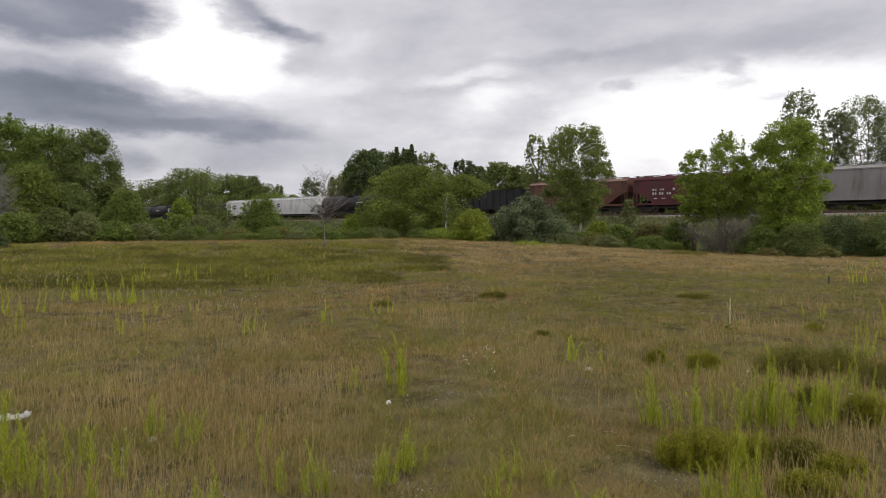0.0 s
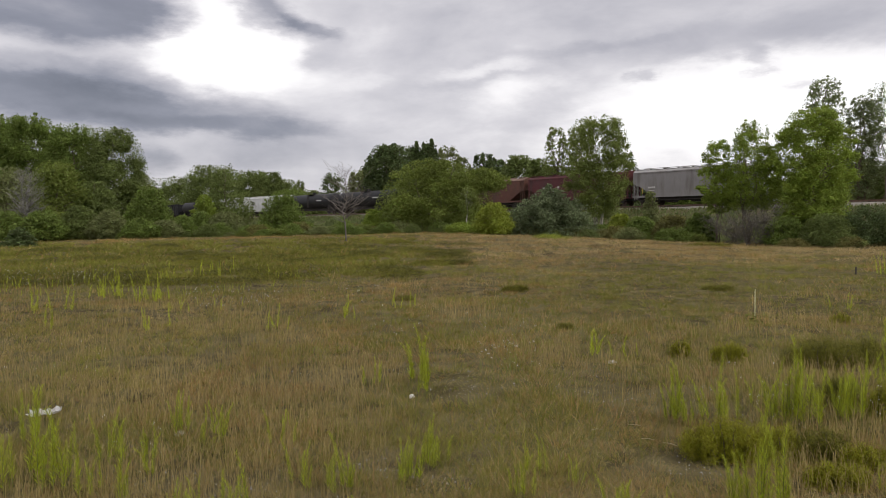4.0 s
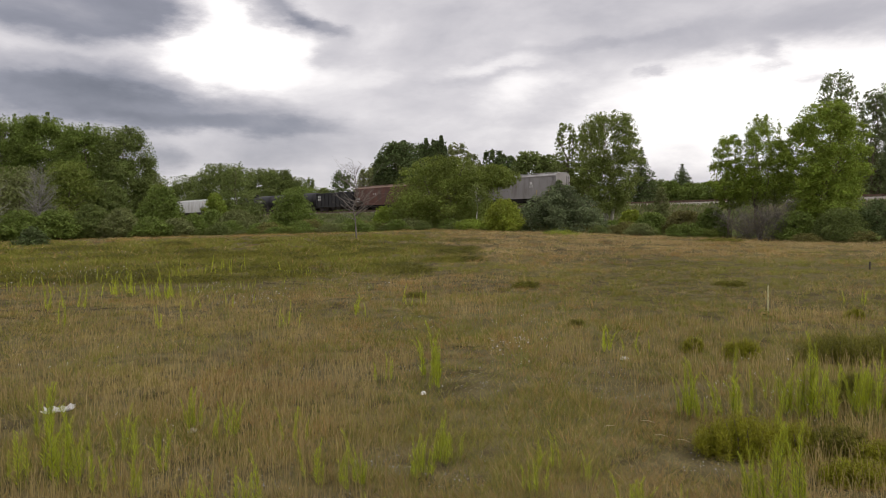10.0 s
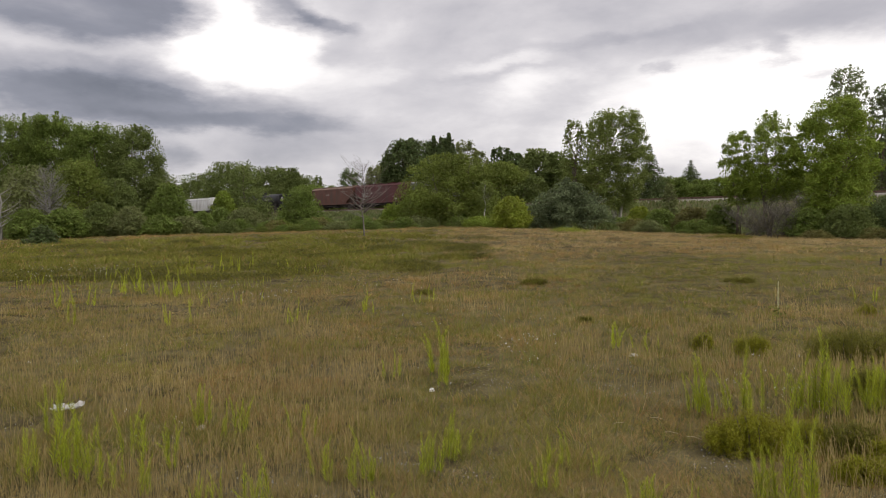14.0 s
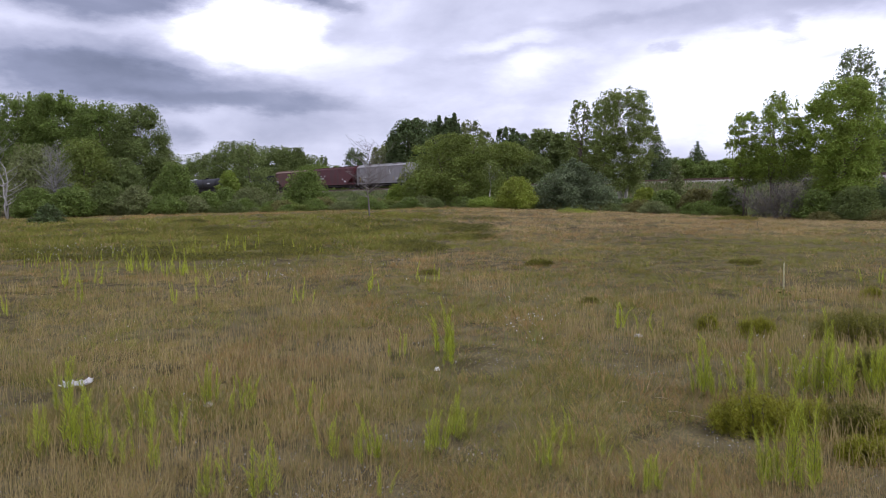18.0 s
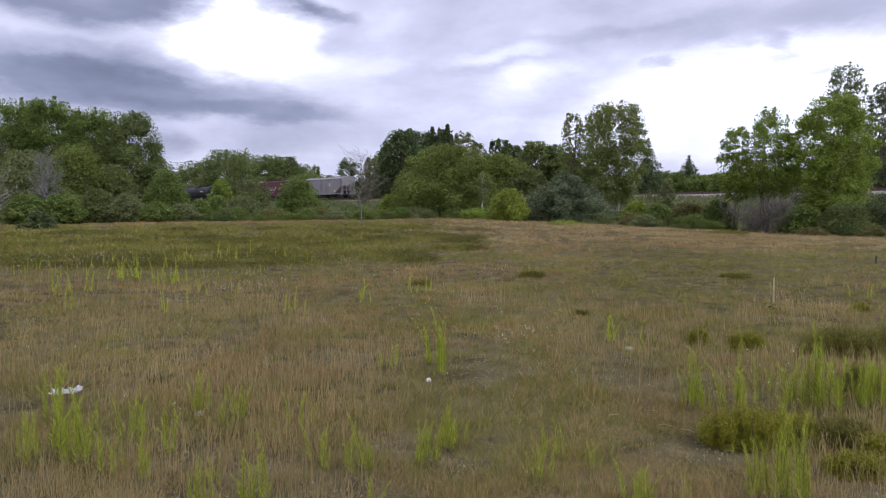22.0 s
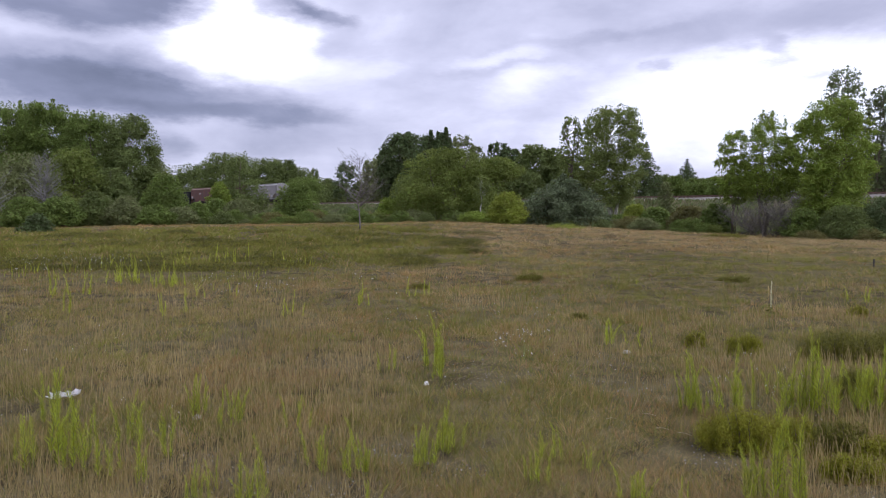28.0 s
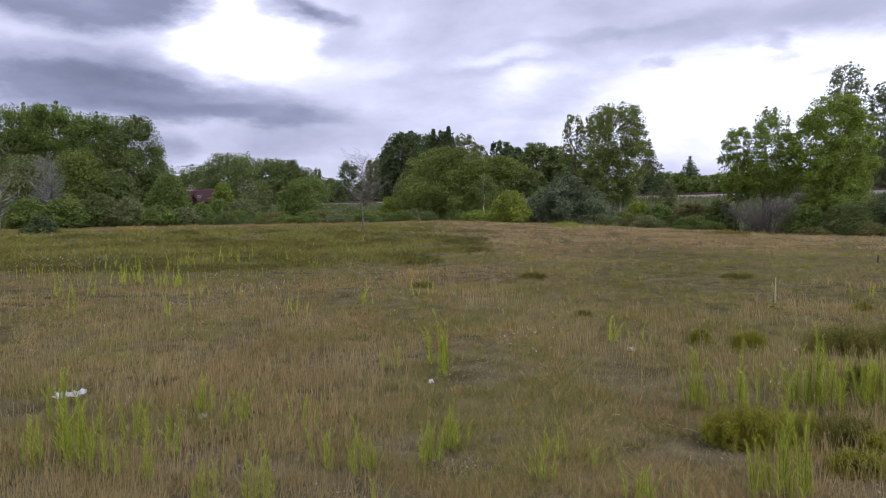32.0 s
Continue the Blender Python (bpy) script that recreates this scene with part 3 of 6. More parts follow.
def tree(name, x, y, h, w, leaf="leaf_mid", shape="round", base=0.22, leaves=7000, size=0.17, seed=1, stems=1, bark="bark", clumps=58,
         airy=0.0, depth=None, label="", category="tree", group="", z=None, trunk=None, flat=0.8, lean=0.0, droop=0.0, sink=0.05, spires=None):
    """One tree or shrub: stems with limbs, and a crown of leaf clumps whose outline is uneven, with leading shoots above it."""
    R = random.Random(seed)
    rng = np.random.default_rng(seed)
    leaves, size, clumps = leaves * 2, size * 0.98, int(clumps * 1.35)
    spires = (5 if h > 3 else 8) if spires is None else spires
    z0 = float(ground_z(x, y)) if z is None else z
    ob = thing(name, x, y, z0 - sink, label, category, group)
    hw, hd = w * 0.53, (depth or w) * 0.53
    zb = h * base
    cl, phase = [], R.uniform(0, 6)
    levels = [(i + 0.5) / 40 for i in range(40)]
    weights = [profile_at(shape, t) ** 1.3 + 0.15 for t in levels]
    for i in range(clumps):
        t = min(1.0, max(0.0, R.choices(levels, weights)[0] + R.uniform(-0.02, 0.02)))
        a = i * 2.39996 + R.uniform(-0.5, 0.5)
        rc = R.uniform(0.20, 0.46) * (1 - 0.30 * t) * (1 - 0.30 * airy) * (58 / clumps) ** 0.3
        rad = profile_at(shape, t) * (1 + 0.16 * math.sin(a * 2 + phase + 5 * t) + R.uniform(-0.16, 0.10))
        k = max(0.0, rad - rc * 0.75) * R.choice((1.0, 1.0, 0.85, 0.5))
        rr = max(rc * min(hw, hd), 0.14)
        zc = zb + (h - zb - rr * flat) * t * R.uniform(0.94, 1.0)
        cl.append((math.cos(a) * hw * k + lean * t * h, math.sin(a) * hd * k, max(zc, rr * 0.6), rr))
    limbs = len(cl)
    # leading shoots that stand out of the crown
    for s in range(spires):
        a, q = s * 2.4 + phase, (0.08 + 0.62 * math.sqrt((s + 0.3) / spires)) * R.uniform(0.8, 1.1)
        top = zb + (h - zb) * (1.0 - 0.34 * q * q + R.uniform(-0.02, 0.02))
        rr = max(0.08, R.uniform(0.10, 0.19) * min(hw, hd))
        for j in range(4):
            r1 = rr * (1.0 - 0.2 * j)
            cl.append((math.cos(a) * hw * q + lean * h + R.uniform(-0.3, 0.3) * r1, math.sin(a) * hd * q, top - (3.4 - j) * rr * 0.95, r1))
    # loose leaves between the clumps
    n = int(leaves * (0.24 - 0.06 * airy))
    t = np.array(R.choices(levels, weights, k=n)) + rng.uniform(-0.012, 0.012, n)
    ang = rng.uniform(0, 2 * np.pi, n)
    rad = np.interp(t * (len(PROFILES[shape]) - 1), range(len(PROFILES[shape])), PROFILES[shape]) * (0.2 + 0.78 * np.sqrt(rng.uniform(0, 1, n)))
    loose = np.stack([np.cos(ang) * rad * hw + lean * t * h, np.sin(ang) * rad * hd, zb + (h - zb) * t * 0.96], 1)
    nrm = rng.normal(size=(n, 3)) + np.array([0, 0, 0.5])
    nrm /= np.linalg.norm(nrm, axis=1, keepdims=True)
    loose = leaf_cards(rng, loose, nrm, size, size * 0.78, droop)
    # stems and limbs
    paths = []
    tr = trunk or max(0.03, 0.016 * h)
    for s in range(stems):
        a = R.uniform(0, 6.28)
        off = 0.0 if stems == 1 else R.uniform(0.05, 0.16) * w
        top = (math.cos(a) * off * 1.5 + lean * h * 0.9, math.sin(a) * off * 1.5, h * R.uniform(0.86, 0.95))
        foot = (math.cos(a) * off * 0.35, math.sin(a) * off * 0.35, 0)
        stem = limb_path(R, foot, top, tr * (1.0 if stems == 1 else 0.8), tr * 0.12, 0.0, 6)
        paths.append(stem)
        for i in range(s, limbs, stems):
            if i % (3 if clumps < 130 else 6) and clumps > 24:
                continue
            c = cl[i]
            zs = max(zb * 0.6, min(c[2] - 0.45 * math.hypot(c[0], c[1]) - 0.1, h * 0.85), 0.05 * h)
            f = zs / top[2]
            p = Vector(foot).lerp(Vector(top), f)
            paths.append(limb_path(R, p, c[:3], tr * 0.42 * (1 - 0.7 * f) + 0.006, 0.006, 0.04, 3))
    V, Fs = tubes(paths, 6 if h > 4 else 5)
    part("trunk", mesh_of("trunk", V, Fs, bark, True), None, ob)
    green = np.concatenate([loose, clumps_to_leaves(rng, cl, leaves - n, size, flat, droop, core=0.16 * (1 - airy))])
    part("crown", many_faces("crown", green, 3, leaf), None, ob)
    return ob


def conifer(name, x, y, h, w, leaf="needle_dark", tiers=14, leaves=7000, size=0.2, seed=1, base=0.1, label="", category="tree", group="", z=None, power=0.9, ragged=0.2, bushy=0.0):
    """A conifer: one straight stem and tiers of spreading boughs."""
    R = random.Random(seed)
    rng = np.random.default_rng(seed)
    z0 = float(ground_z(x, y)) if z is None else z
    ob = thing(name, x, y, z0 - 0.05, label, category, group)
    tiers = max(tiers, int(h * 2.4))
    paths = [[(0, 0, 0, 0.014 * h + 0.02), (0.02 * h * R.uniform(-1, 1), 0, 0.5 * h, 0.009 * h), (0, 0, h * 0.98, 0.01)]]
    cl = []
    for i in range(tiers):
        t = i / (tiers - 1)
        zt = h * (base + (0.97 - base) * t)
        reach = (w / 2) * max(0.05, (1 - t) ** power + bushy * math.sin(t * math.pi))
        for k in range(max(4, int(8 - 3 * t))):
            a = k * 6.283 / max(4, int(8 - 3 * t)) + i * 0.9 + R.uniform(-0.2, 0.2)
            q = reach * (1 + R.uniform(-ragged, ragged))
            tip = (math.cos(a) * q, math.sin(a) * q, zt - 0.10 * q + R.uniform(-0.1, 0.1))
            paths.append(limb_path(R, (0, 0, zt), tip, 0.012 + 0.004 * h * (1 - t), 0.006, 0.05, 2))
            for f in (0.35, 0.65, 0.92):
                cl.append((tip[0] * f, tip[1] * f, zt + (tip[2] - zt) * f, max(0.14, 0.013 * h, 0.30 * q * (1.15 - 0.5 * f))))
        cl.append((0, 0, zt, max(0.14, 0.013 * h, 0.45 * reach)))
    V, Fs = tubes(paths, 5)
    part("trunk", mesh_of("trunk", V, Fs, "bark", True), None, ob)
    part("crown", many_faces("crown", clumps_to_leaves(rng, cl, leaves * 2, size * 0.85, 0.6, 0.0, 0.45, core=0.3, sprays=5, bias=1.1), 3, leaf), None, ob)
    return ob


def bare_tree(name, x, y, h, w, seed, label, mat="twig_grey", twigs=60, lean=0.0, stems=1, group="", low=0.32, full=False, fine_r=0.011):
    """A leafless tree: forking branches down to thin twigs."""
    R = random.Random(seed)
    ob = thing(name, x, y, float(ground_z(x, y)) - 0.05, label, "dead tree", group)
    main, fine = [], []
    for s in range(stems):
        a = R.uniform(0, 6.28)
        top = (math.cos(a) * 0.12 * w * (stems > 1) + lean * h, math.sin(a) * 0.12 * w * (stems > 1), h * R.uniform(0.85, 1.0))
        foot = Vector((0.05 * s, 0, 0)) if stems < 6 else Vector((R.uniform(-0.2, 0.2) * w, R.uniform(-0.2, 0.2) * w, 0))
        if stems > 5:
            top = (foot.x * 0.5 + R.uniform(-0.5, 0.5) * w, foot.y + R.uniform(-0.3, 0.3) * w, top[2] * R.uniform(0.6, 1.0))
        main.append(limb_path(R, foot, top, 0.012 * h, 0.008, 0.0, 7))
        n = twigs // stems
        for i in range(n):
            f = R.uniform(low, 0.97)
            p = foot.lerp(Vector(top), f)
            b = R.uniform(0, 6.28)
            ln = 0.5 * w * ((0.30 + 0.55 * math.sin(math.pi * min(1.0, f * 0.85 + 0.10))) if full else (1.15 - f)) * R.uniform(0.5, 1.2)
            q = p + Vector((math.cos(b) * ln, math.sin(b) * ln * 0.8, ln * R.uniform(0.3, 1.0)))
            main.append(limb_path(R, p, q, 0.006 * h * (1.1 - f) + 0.006, 0.004, -0.05, 3))
            for _ in range(5):
                g = R.uniform(0.3, 1.0)
                o = p.lerp(q, g)
                e = o + Vector((R.uniform(-1, 1), R.uniform(-1, 1), R.uniform(-0.1, 0.9))) * ln * 0.38
                fine.append(limb_path(R, o, e, fine_r, fine_r * 0.55, 0.03, 2))
    V, Fs = tubes(main, 5)
    part("trunk", mesh_of("trunk", V, Fs, mat, True), None, ob)
    V, Fs = tubes(fine, 3)
    part("twigs", mesh_of("twigs", V, Fs, mat), None, ob)["kind"] = "stuff"
    return ob

# ---- woods behind the railway ----
BACK = "woodland behind the railway"
def back(x, y, h, w, leaf="leaf_dark", seed=1, shape="round", leaves=6000, size=0.42, label="leafy woodland tree with a dark green crown", **k):
    leaves = int(leaves * (1.2 if size > 0.35 else 1.0))
    return tree("woodland_tree", x, y, h, w, leaf, shape, k.pop("base", 0.12), leaves, size, seed, label=label, group=BACK, clumps=k.pop("clumps", 58), **k)


# far wood to the left
back(-203.91, 290.00, 28.15, 34.93, seed=1, leaves=3500)
back(-181.09, 285.00, 27.69, 30.04, seed=2, leaves=3500)
back(-158.94, 280.00, 26.17, 29.51, seed=3, leaf="leaf_dark", leaves=3500)
back(-139.54, 275.00, 24.28, 26.91, seed=4, leaves=3500)
back(-120.85, 268.00, 20.87, 22.19, seed=5, leaf="leaf_dark", leaves=3500)
back(-108.29, 262.00, 18.46, 15.78, seed=6, leaves=3500)
back(-97.14, 255.00, 18.19, 14.40, seed=7, leaf="leaf_dark")
back(-84.11, 245.00, 21.40, 16.60, seed=8, leaf="leaf_dark", leaves=9000)
back(-72.89, 235.00, 18.99, 14.15, seed=9)
back(-64.41, 230.00, 18.27, 12.99, seed=10, leaf="leaf_dark", leaves=8000)
back(-58.27, 225.00, 17.39, 10.16, seed=11)
back(-53.87, 225.00, 15.02, 10.16, seed=12)
back(-88.18, 242.00, 11.87, 18.22, seed=13)
back(-65.85, 222.00, 10.99, 16.71, seed=14)
back(-49.21, 215.00, 11.50, 11.33, seed=15, leaf="leaf_mid")
back(-51.48, 235.00, 14.92, 4.60, seed=16, leaves=2500)
back(-46.07, 225.00, 11.63, 8.47, seed=17, leaves=4000)
back(-32.31, 185.00, 13.88, 7.00, seed=18, leaf="needle_dark", airy=0.75, leaves=1700, clumps=40, size=0.36, base=0.3, label="sparse dark tree with gaps in its crown")
back(-37.49, 200.00, 8.93, 9.03, seed=19, leaves=4000)
back(-27.72, 185.00, 9.24, 6.96, seed=20, leaves=4000)
back(-23.10, 165.00, 12.91, 5.59, seed=21, leaf="leaf_grey", airy=0.7, leaves=2600, label="grey-green tree with thin foliage")
back(-20.00, 160.00, 13.49, 6.02, seed=22, leaf="leaf_grey", leaves=4000, label="grey-green tree with thin foliage")
# pines in the middle
back(-15.56, 152.00, 17.17, 9.15, "needle_dark", 31, "upright", 8000, 0.40, clumps=80, label="tall dark pine with a rounded top")
back(-11.78, 158.00, 17.53, 10.11, "needle_dark", 32, "upright", 8000, 0.40, clumps=80, label="tall dark pine with a rounded top")
back(-7.23, 155.00, 17.60, 8.75, "needle_dark", 33, "egg", 8000, 0.40, clumps=80, label="tall dark pine with a pointed top")
conifer("pine_tree", -9.63, 156.00, 18.10, 5.17, seed=71, leaves=3500, size=0.42, power=0.75, base=0.45, label="dark pine with a pointed top", group=BACK)
conifer("pine_tree", -6.38, 154.00, 18.30, 5.10, seed=72, leaves=3500, size=0.42, power=0.75, base=0.45, label="dark pine with a pointed top", group=BACK)
conifer("pine_tree", -14.09, 156.00, 17.80, 5.17, seed=73, leaves=3500, size=0.42, power=0.7, base=0.45, label="dark pine with a pointed top", group=BACK)
back(-2.94, 150.00, 16.61, 5.65, seed=34, leaf="leaf_grey", airy=0.6, leaves=4000, size=0.3, label="pale grey-green aspen with thin foliage")
back(-0.45, 150.00, 14.30, 5.08, seed=35, leaf="leaf_grey", leaves=3000, label="pale grey-green aspen with thin foliage")
back(4.07, 150.00, 15.01, 5.65, seed=36, leaf="needle_dark", leaves=4500, airy=0.5, label="dark broad tree with an uneven crown")
back(6.77, 155.00, 14.13, 6.42, seed=37, leaf="needle_dark", leaves=5000)
back(11.07, 150.00, 14.66, 7.90, seed=38, leaf="leaf_dark", leaves=7000)
back(14.30, 145.00, 13.37, 6.55, seed=39, leaf="leaf_dark")
back(16.23, 140.00, 11.60, 5.27, seed=40, leaf="leaf_dark", leaves=4000)
back(8.01, 140.00, 8.89, 9.49, seed=41, leaves=5000)
back(17.49, 132.00, 8.53, 8.94, seed=42, leaves=5000)
back(-2.53, 140.00, 8.07, 11.59, seed=43, leaves=6000)
back(-10.26, 145.00, 8.41, 12.01, seed=44, leaves=6000)
back(15.80, 128.00, 17.36, 4.43, seed=45, leaf="leaf_birch", airy=0.6, leaves=3600, size=0.22, shape="upright", base=0.25, stems=3, clumps=110, spires=8, label="slender aspens with thin olive foliage")
back(19.07, 126.00, 17.52, 4.74, seed=46, leaf="leaf_birch", airy=0.6, leaves=4200, size=0.22, shape="upright", base=0.25, stems=3, clumps=110, spires=8, label="slender aspens with thin olive foliage")
conifer("spruce_tree", 27.67, 125.00, 12.40, 9.40, seed=47, leaves=7000, size=0.3, power=0.9, label="dark spruce with drooping boughs", group=BACK)
# far line past the track
conifer("spruce_tree", 51.52, 188.00, 13.80, 14.00, seed=48, leaves=14000, size=0.40, power=0.85, base=0.02, label="dark pointed spruce above a low wood", group=BACK)
back(44.71, 185.00, 9.87, 6.96, seed=49, leaves=4000, airy=0.3)
back(46.62, 180.00, 9.37, 5.42, seed=50, leaves=4000, leaf="leaf_mid")
back(50.20, 175.00, 8.48, 6.59, seed=51, leaves=5000, leaf="leaf_mid")
back(55.69, 180.00, 8.82, 6.78, seed=52, leaves=5000, leaf="leaf_mid")
back(56.82, 170.00, 9.42, 6.40, seed=53, leaves=5000)
back(60.37, 165.00, 9.67, 7.45, seed=54, leaves=5000, leaf="leaf_mid")
back(64.56, 160.00, 9.89, 8.43, seed=55, leaves=5000)
back(66.74, 150.00, 9.91, 7.90, seed=56, leaves=5000)
# tall trees over the track to the right
back(52.95, 112.00, 22.01, 6.32, seed=57, leaf="leaf_poplar", airy=0.45, leaves=9000, size=0.22, shape="upright", stems=2, clumps=150, spires=8, label="tall slender poplar with open foliage")
back(57.22, 110.00, 18.74, 4.97, seed=58, leaf="leaf_poplar", airy=0.5, leaves=8000, size=0.2, shape="upright", stems=2, clumps=150, spires=8, label="tall slender poplar with open foliage")
back(59.84, 108.00, 20.37, 7.72, seed=59, leaf="leaf_poplar", base=0.32, airy=0.4, leaves=10500, size=0.17, trunk=0.13, shape="upright", stems=3, clumps=150, spires=8, label="tall poplar clump with open foliage")
back(63.92, 106.00, 19.55, 7.58, seed=60, leaf="leaf_poplar", base=0.32, airy=0.4, leaves=10500, size=0.17, trunk=0.13, shape="upright", stems=3, clumps=150, spires=8, label="tall poplar clump with open foliage")
back(68.59, 104.00, 17.81, 7.44, seed=61, leaf="leaf_grey", leaves=6000, size=0.3, stems=2)
back(73.02, 125.00, 11.73, 10.35, seed=62, leaves=5000)
back(67.14, 130.00, 11.18, 8.81, seed=63, leaves=5000)

# ---- trees and shrubs at the edge of the meadow ----
EDGE = "trees and shrubs along the meadow's edge"
def edge(name, x, y, h, w, leaf="leaf_mid", seed=1, shape="dome", leaves=6000, size=0.19, label="", **k):
    if h < 3:
        k.setdefault("airy", 0.35)
    return tree(name, x, y, h, w, leaf, shape, k.pop("base", 0.08), leaves, size, seed, label=label or "leafy green shrub at the meadow's edge",
                category=k.pop("category", "shrub"), group=EDGE, **k)


LEFT = "tall leafy tree in the dense thicket"
edge("thicket_tree", -51.48, 74.00, 11.80, 8.60, seed=101, shape="round", leaves=20000, size=0.165, category="tree", label=LEFT)
edge("thicket_tree", -48.29, 76.00, 13.10, 7.80, seed=102, shape="round", leaves=20000, size=0.165, category="tree", label=LEFT)
edge("thicket_tree", -44.17, 76.00, 13.00, 6.90, seed=103, shape="round", leaves=25000, size=0.15, category="tree", label=LEFT, clumps=44)
edge("thicket_tree", -39.30, 75.00, 11.90, 6.70, seed=104, shape="round", leaves=25000, size=0.15, category="tree", label=LEFT, clumps=44)
edge("thicket_tree", -34.70, 74.00, 11.30, 6.20, seed=105, shape="round", leaves=22000, size=0.15, category="tree", label=LEFT, leaf="leaf_dark", clumps=44)
edge("thicket_tree", -51.45, 85.00, 13.27, 9.60, seed=171, leaf="leaf_dark", shape="dome", leaves=11000, size=0.2, category="tree", label=LEFT, clumps=70)
edge("thicket_tree", -45.37, 85.00, 12.24, 7.68, seed=172, leaf="leaf_dark", shape="dome", leaves=10000, size=0.2, category="tree", label=LEFT, clumps=70)
edge("thicket_tree", -36.22, 66.00, 7.11, 6.46, seed=106, leaf="leaf_olive", leaves=9000, size=0.17, category="tree", label="grey-green leafy tree in the thicket")
edge("thicket_tree", -40.94, 66.00, 6.90, 6.46, seed=107, leaf="leaf_grey", leaves=8000, size=0.17, category="tree", label="grey-green leafy tree in the thicket")
edge("thicket_tree", -33.24, 67.00, 5.40, 4.54, seed=108, leaf="leaf_dark", leaves=8000, size=0.17, category="tree")
edge("thicket_tree", -34.00, 78.00, 7.03, 4.11, seed=109, leaf="leaf_grey", leaves=6000, size=0.17, category="tree", shape="egg")
edge("sapling", -28.77, 68.00, 4.90, 4.35, seed=110, leaf="leaf_mid", leaves=9000, size=0.15, shape="egg", label="dense young tree with mid-green leaves", category="tree")
edge("shrub", -28.64, 60.00, 2.57, 3.16, seed=111, leaf="leaf_grey", leaves=6250, size=0.15, shape="egg", spires=3)
edge("shrub", -31.12, 60.00, 2.91, 3.16, seed=112, leaf="leaf_dark", leaves=6250, size=0.15)
edge("shrub", -32.92, 58.00, 2.56, 3.49, seed=113, leaf="leaf_mid", leaves=6250, size=0.15)
edge("shrub", -35.98, 58.00, 2.59, 3.49, seed=114, leaf="leaf_mid", leaves=6250, size=0.15)
edge("shrub", -26.15, 60.00, 1.82, 2.94, seed=115, leaf="leaf_mid", leaves=5625, size=0.15, shape="egg", spires=3)
edge("shrub", -24.92, 62.00, 1.64, 2.80, seed=116, leaf="leaf_grey", leaves=5000, size=0.15)
edge("shrub", -24.19, 64.00, 2.04, 2.41, seed=117, leaf="leaf_mid", leaves=4375, size=0.15, shape="egg", spires=6)
conifer("juniper", -27.10, 45.00, 1.20, 2.24, seed=118, leaves=3200, size=0.12, power=0.5, label="low dark juniper in the grass", group=EDGE, category="shrub")
edge("sapling", -25.04, 72.00, 4.17, 1.95, seed=119, leaf="leaf_bright", leaves=3000, size=0.13, shape="dome", base=0.42, label="small round light-green tree on a thin trunk", category="tree")
edge("shrub", -23.25, 66.00, 2.40, 3.08, seed=120, leaf="leaf_mid", leaves=4750, size=0.15, shape="egg", spires=3)
edge("sapling", -24.30, 76.00, 7.40, 5.60, seed=121, leaf="leaf_dark", leaves=5500, size=0.15, shape="egg", label="dark green young tree by the track", category="tree")
edge("sapling", -26.56, 80.00, 4.16, 2.89, seed=173, leaf="leaf_mid", leaves=4500, size=0.15, shape="egg", label="dense young tree with mid-green leaves", category="tree")
edge("shrub", -21.07, 66.00, 2.33, 3.48, seed=122, leaf="leaf_grey", leaves=6250, size=0.15)
edge("sapling", -16.48, 68.00, 4.30, 4.40, seed=123, leaf="leaf_mid", leaves=7500, size=0.14, shape="egg", base=0.04, label="dense young tree with mid-green leaves", category="tree")
edge("shrub", -17.30, 64.00, 1.10, 2.41, seed=124, leaf="leaf_olive", leaves=3250, size=0.15, shape="egg", spires=3)
edge("shrub", -14.11, 66.00, 1.17, 2.73, seed=125, leaf="leaf_mid", leaves=3250, size=0.15)
edge("shrub", -12.24, 68.00, 0.75, 3.07, seed=126, leaf="leaf_grey", leaves=3000, size=0.15)
edge("shrub", -8.14, 68.00, 2.30, 2.20, seed=127, shape="egg", leaf="leaf_bright", leaves=3500, size=0.15)
edge("shrub", -7.00, 70.00, 2.70, 2.40, seed=128, shape="egg", leaf="leaf_bright", leaves=3750, size=0.15)
edge("shrub", -9.96, 70.00, 0.72, 3.16, seed=129, leaf="leaf_grey", leaves=3000, size=0.15)
edge("shrub", -5.01, 64.00, 0.98, 2.17, seed=130, leaf="leaf_grey", leaves=3000, size=0.15)
bare_tree("bare_tree", -6.92, 44.00, 4.45, 3.60, 131, "bare grey leafless small tree in the grass", mat="twig_red", twigs=52, low=0.26, full=True, fine_r=0.006)
bare_tree("bare_tree", -36.68, 62.00, 6.70, 3.70, 132, "dead grey tree with bare branches", twigs=130, stems=3, low=0.25, full=True, fine_r=0.008)
bare_tree("bare_tree", -37.68, 57.00, 7.60, 4.60, 133, "bleached dead tree with few bare branches", mat="twig_pale", twigs=26, stems=2, low=0.12, full=True, fine_r=0.010)
edge("willow_bush", -2.65, 68.00, 6.75, 10.60, seed=134, leaf="leaf_olive", leaves=34000, size=0.135, shape="dome", base=0.03, stems=4, clumps=80, label="large rounded bush with dense olive-green leaves", depth=8.0)
edge("willow_tree", 1.75, 69.50, 6.05, 4.60, seed=174, leaf="leaf_olive", leaves=7000, size=0.135, shape="dome", base=0.68, stems=3, trunk=0.06, clumps=60, label="slender willow with an overhanging olive crown", category="tree")
edge("birch_sapling", 0.38, 63.00, 4.10, 1.50, seed=135, leaf="leaf_birch", leaves=1100, size=0.11, base=0.42, bark="bark_pale", trunk=0.075, airy=0.6, label="young birch with a white trunk", category="tree", shape="upright")
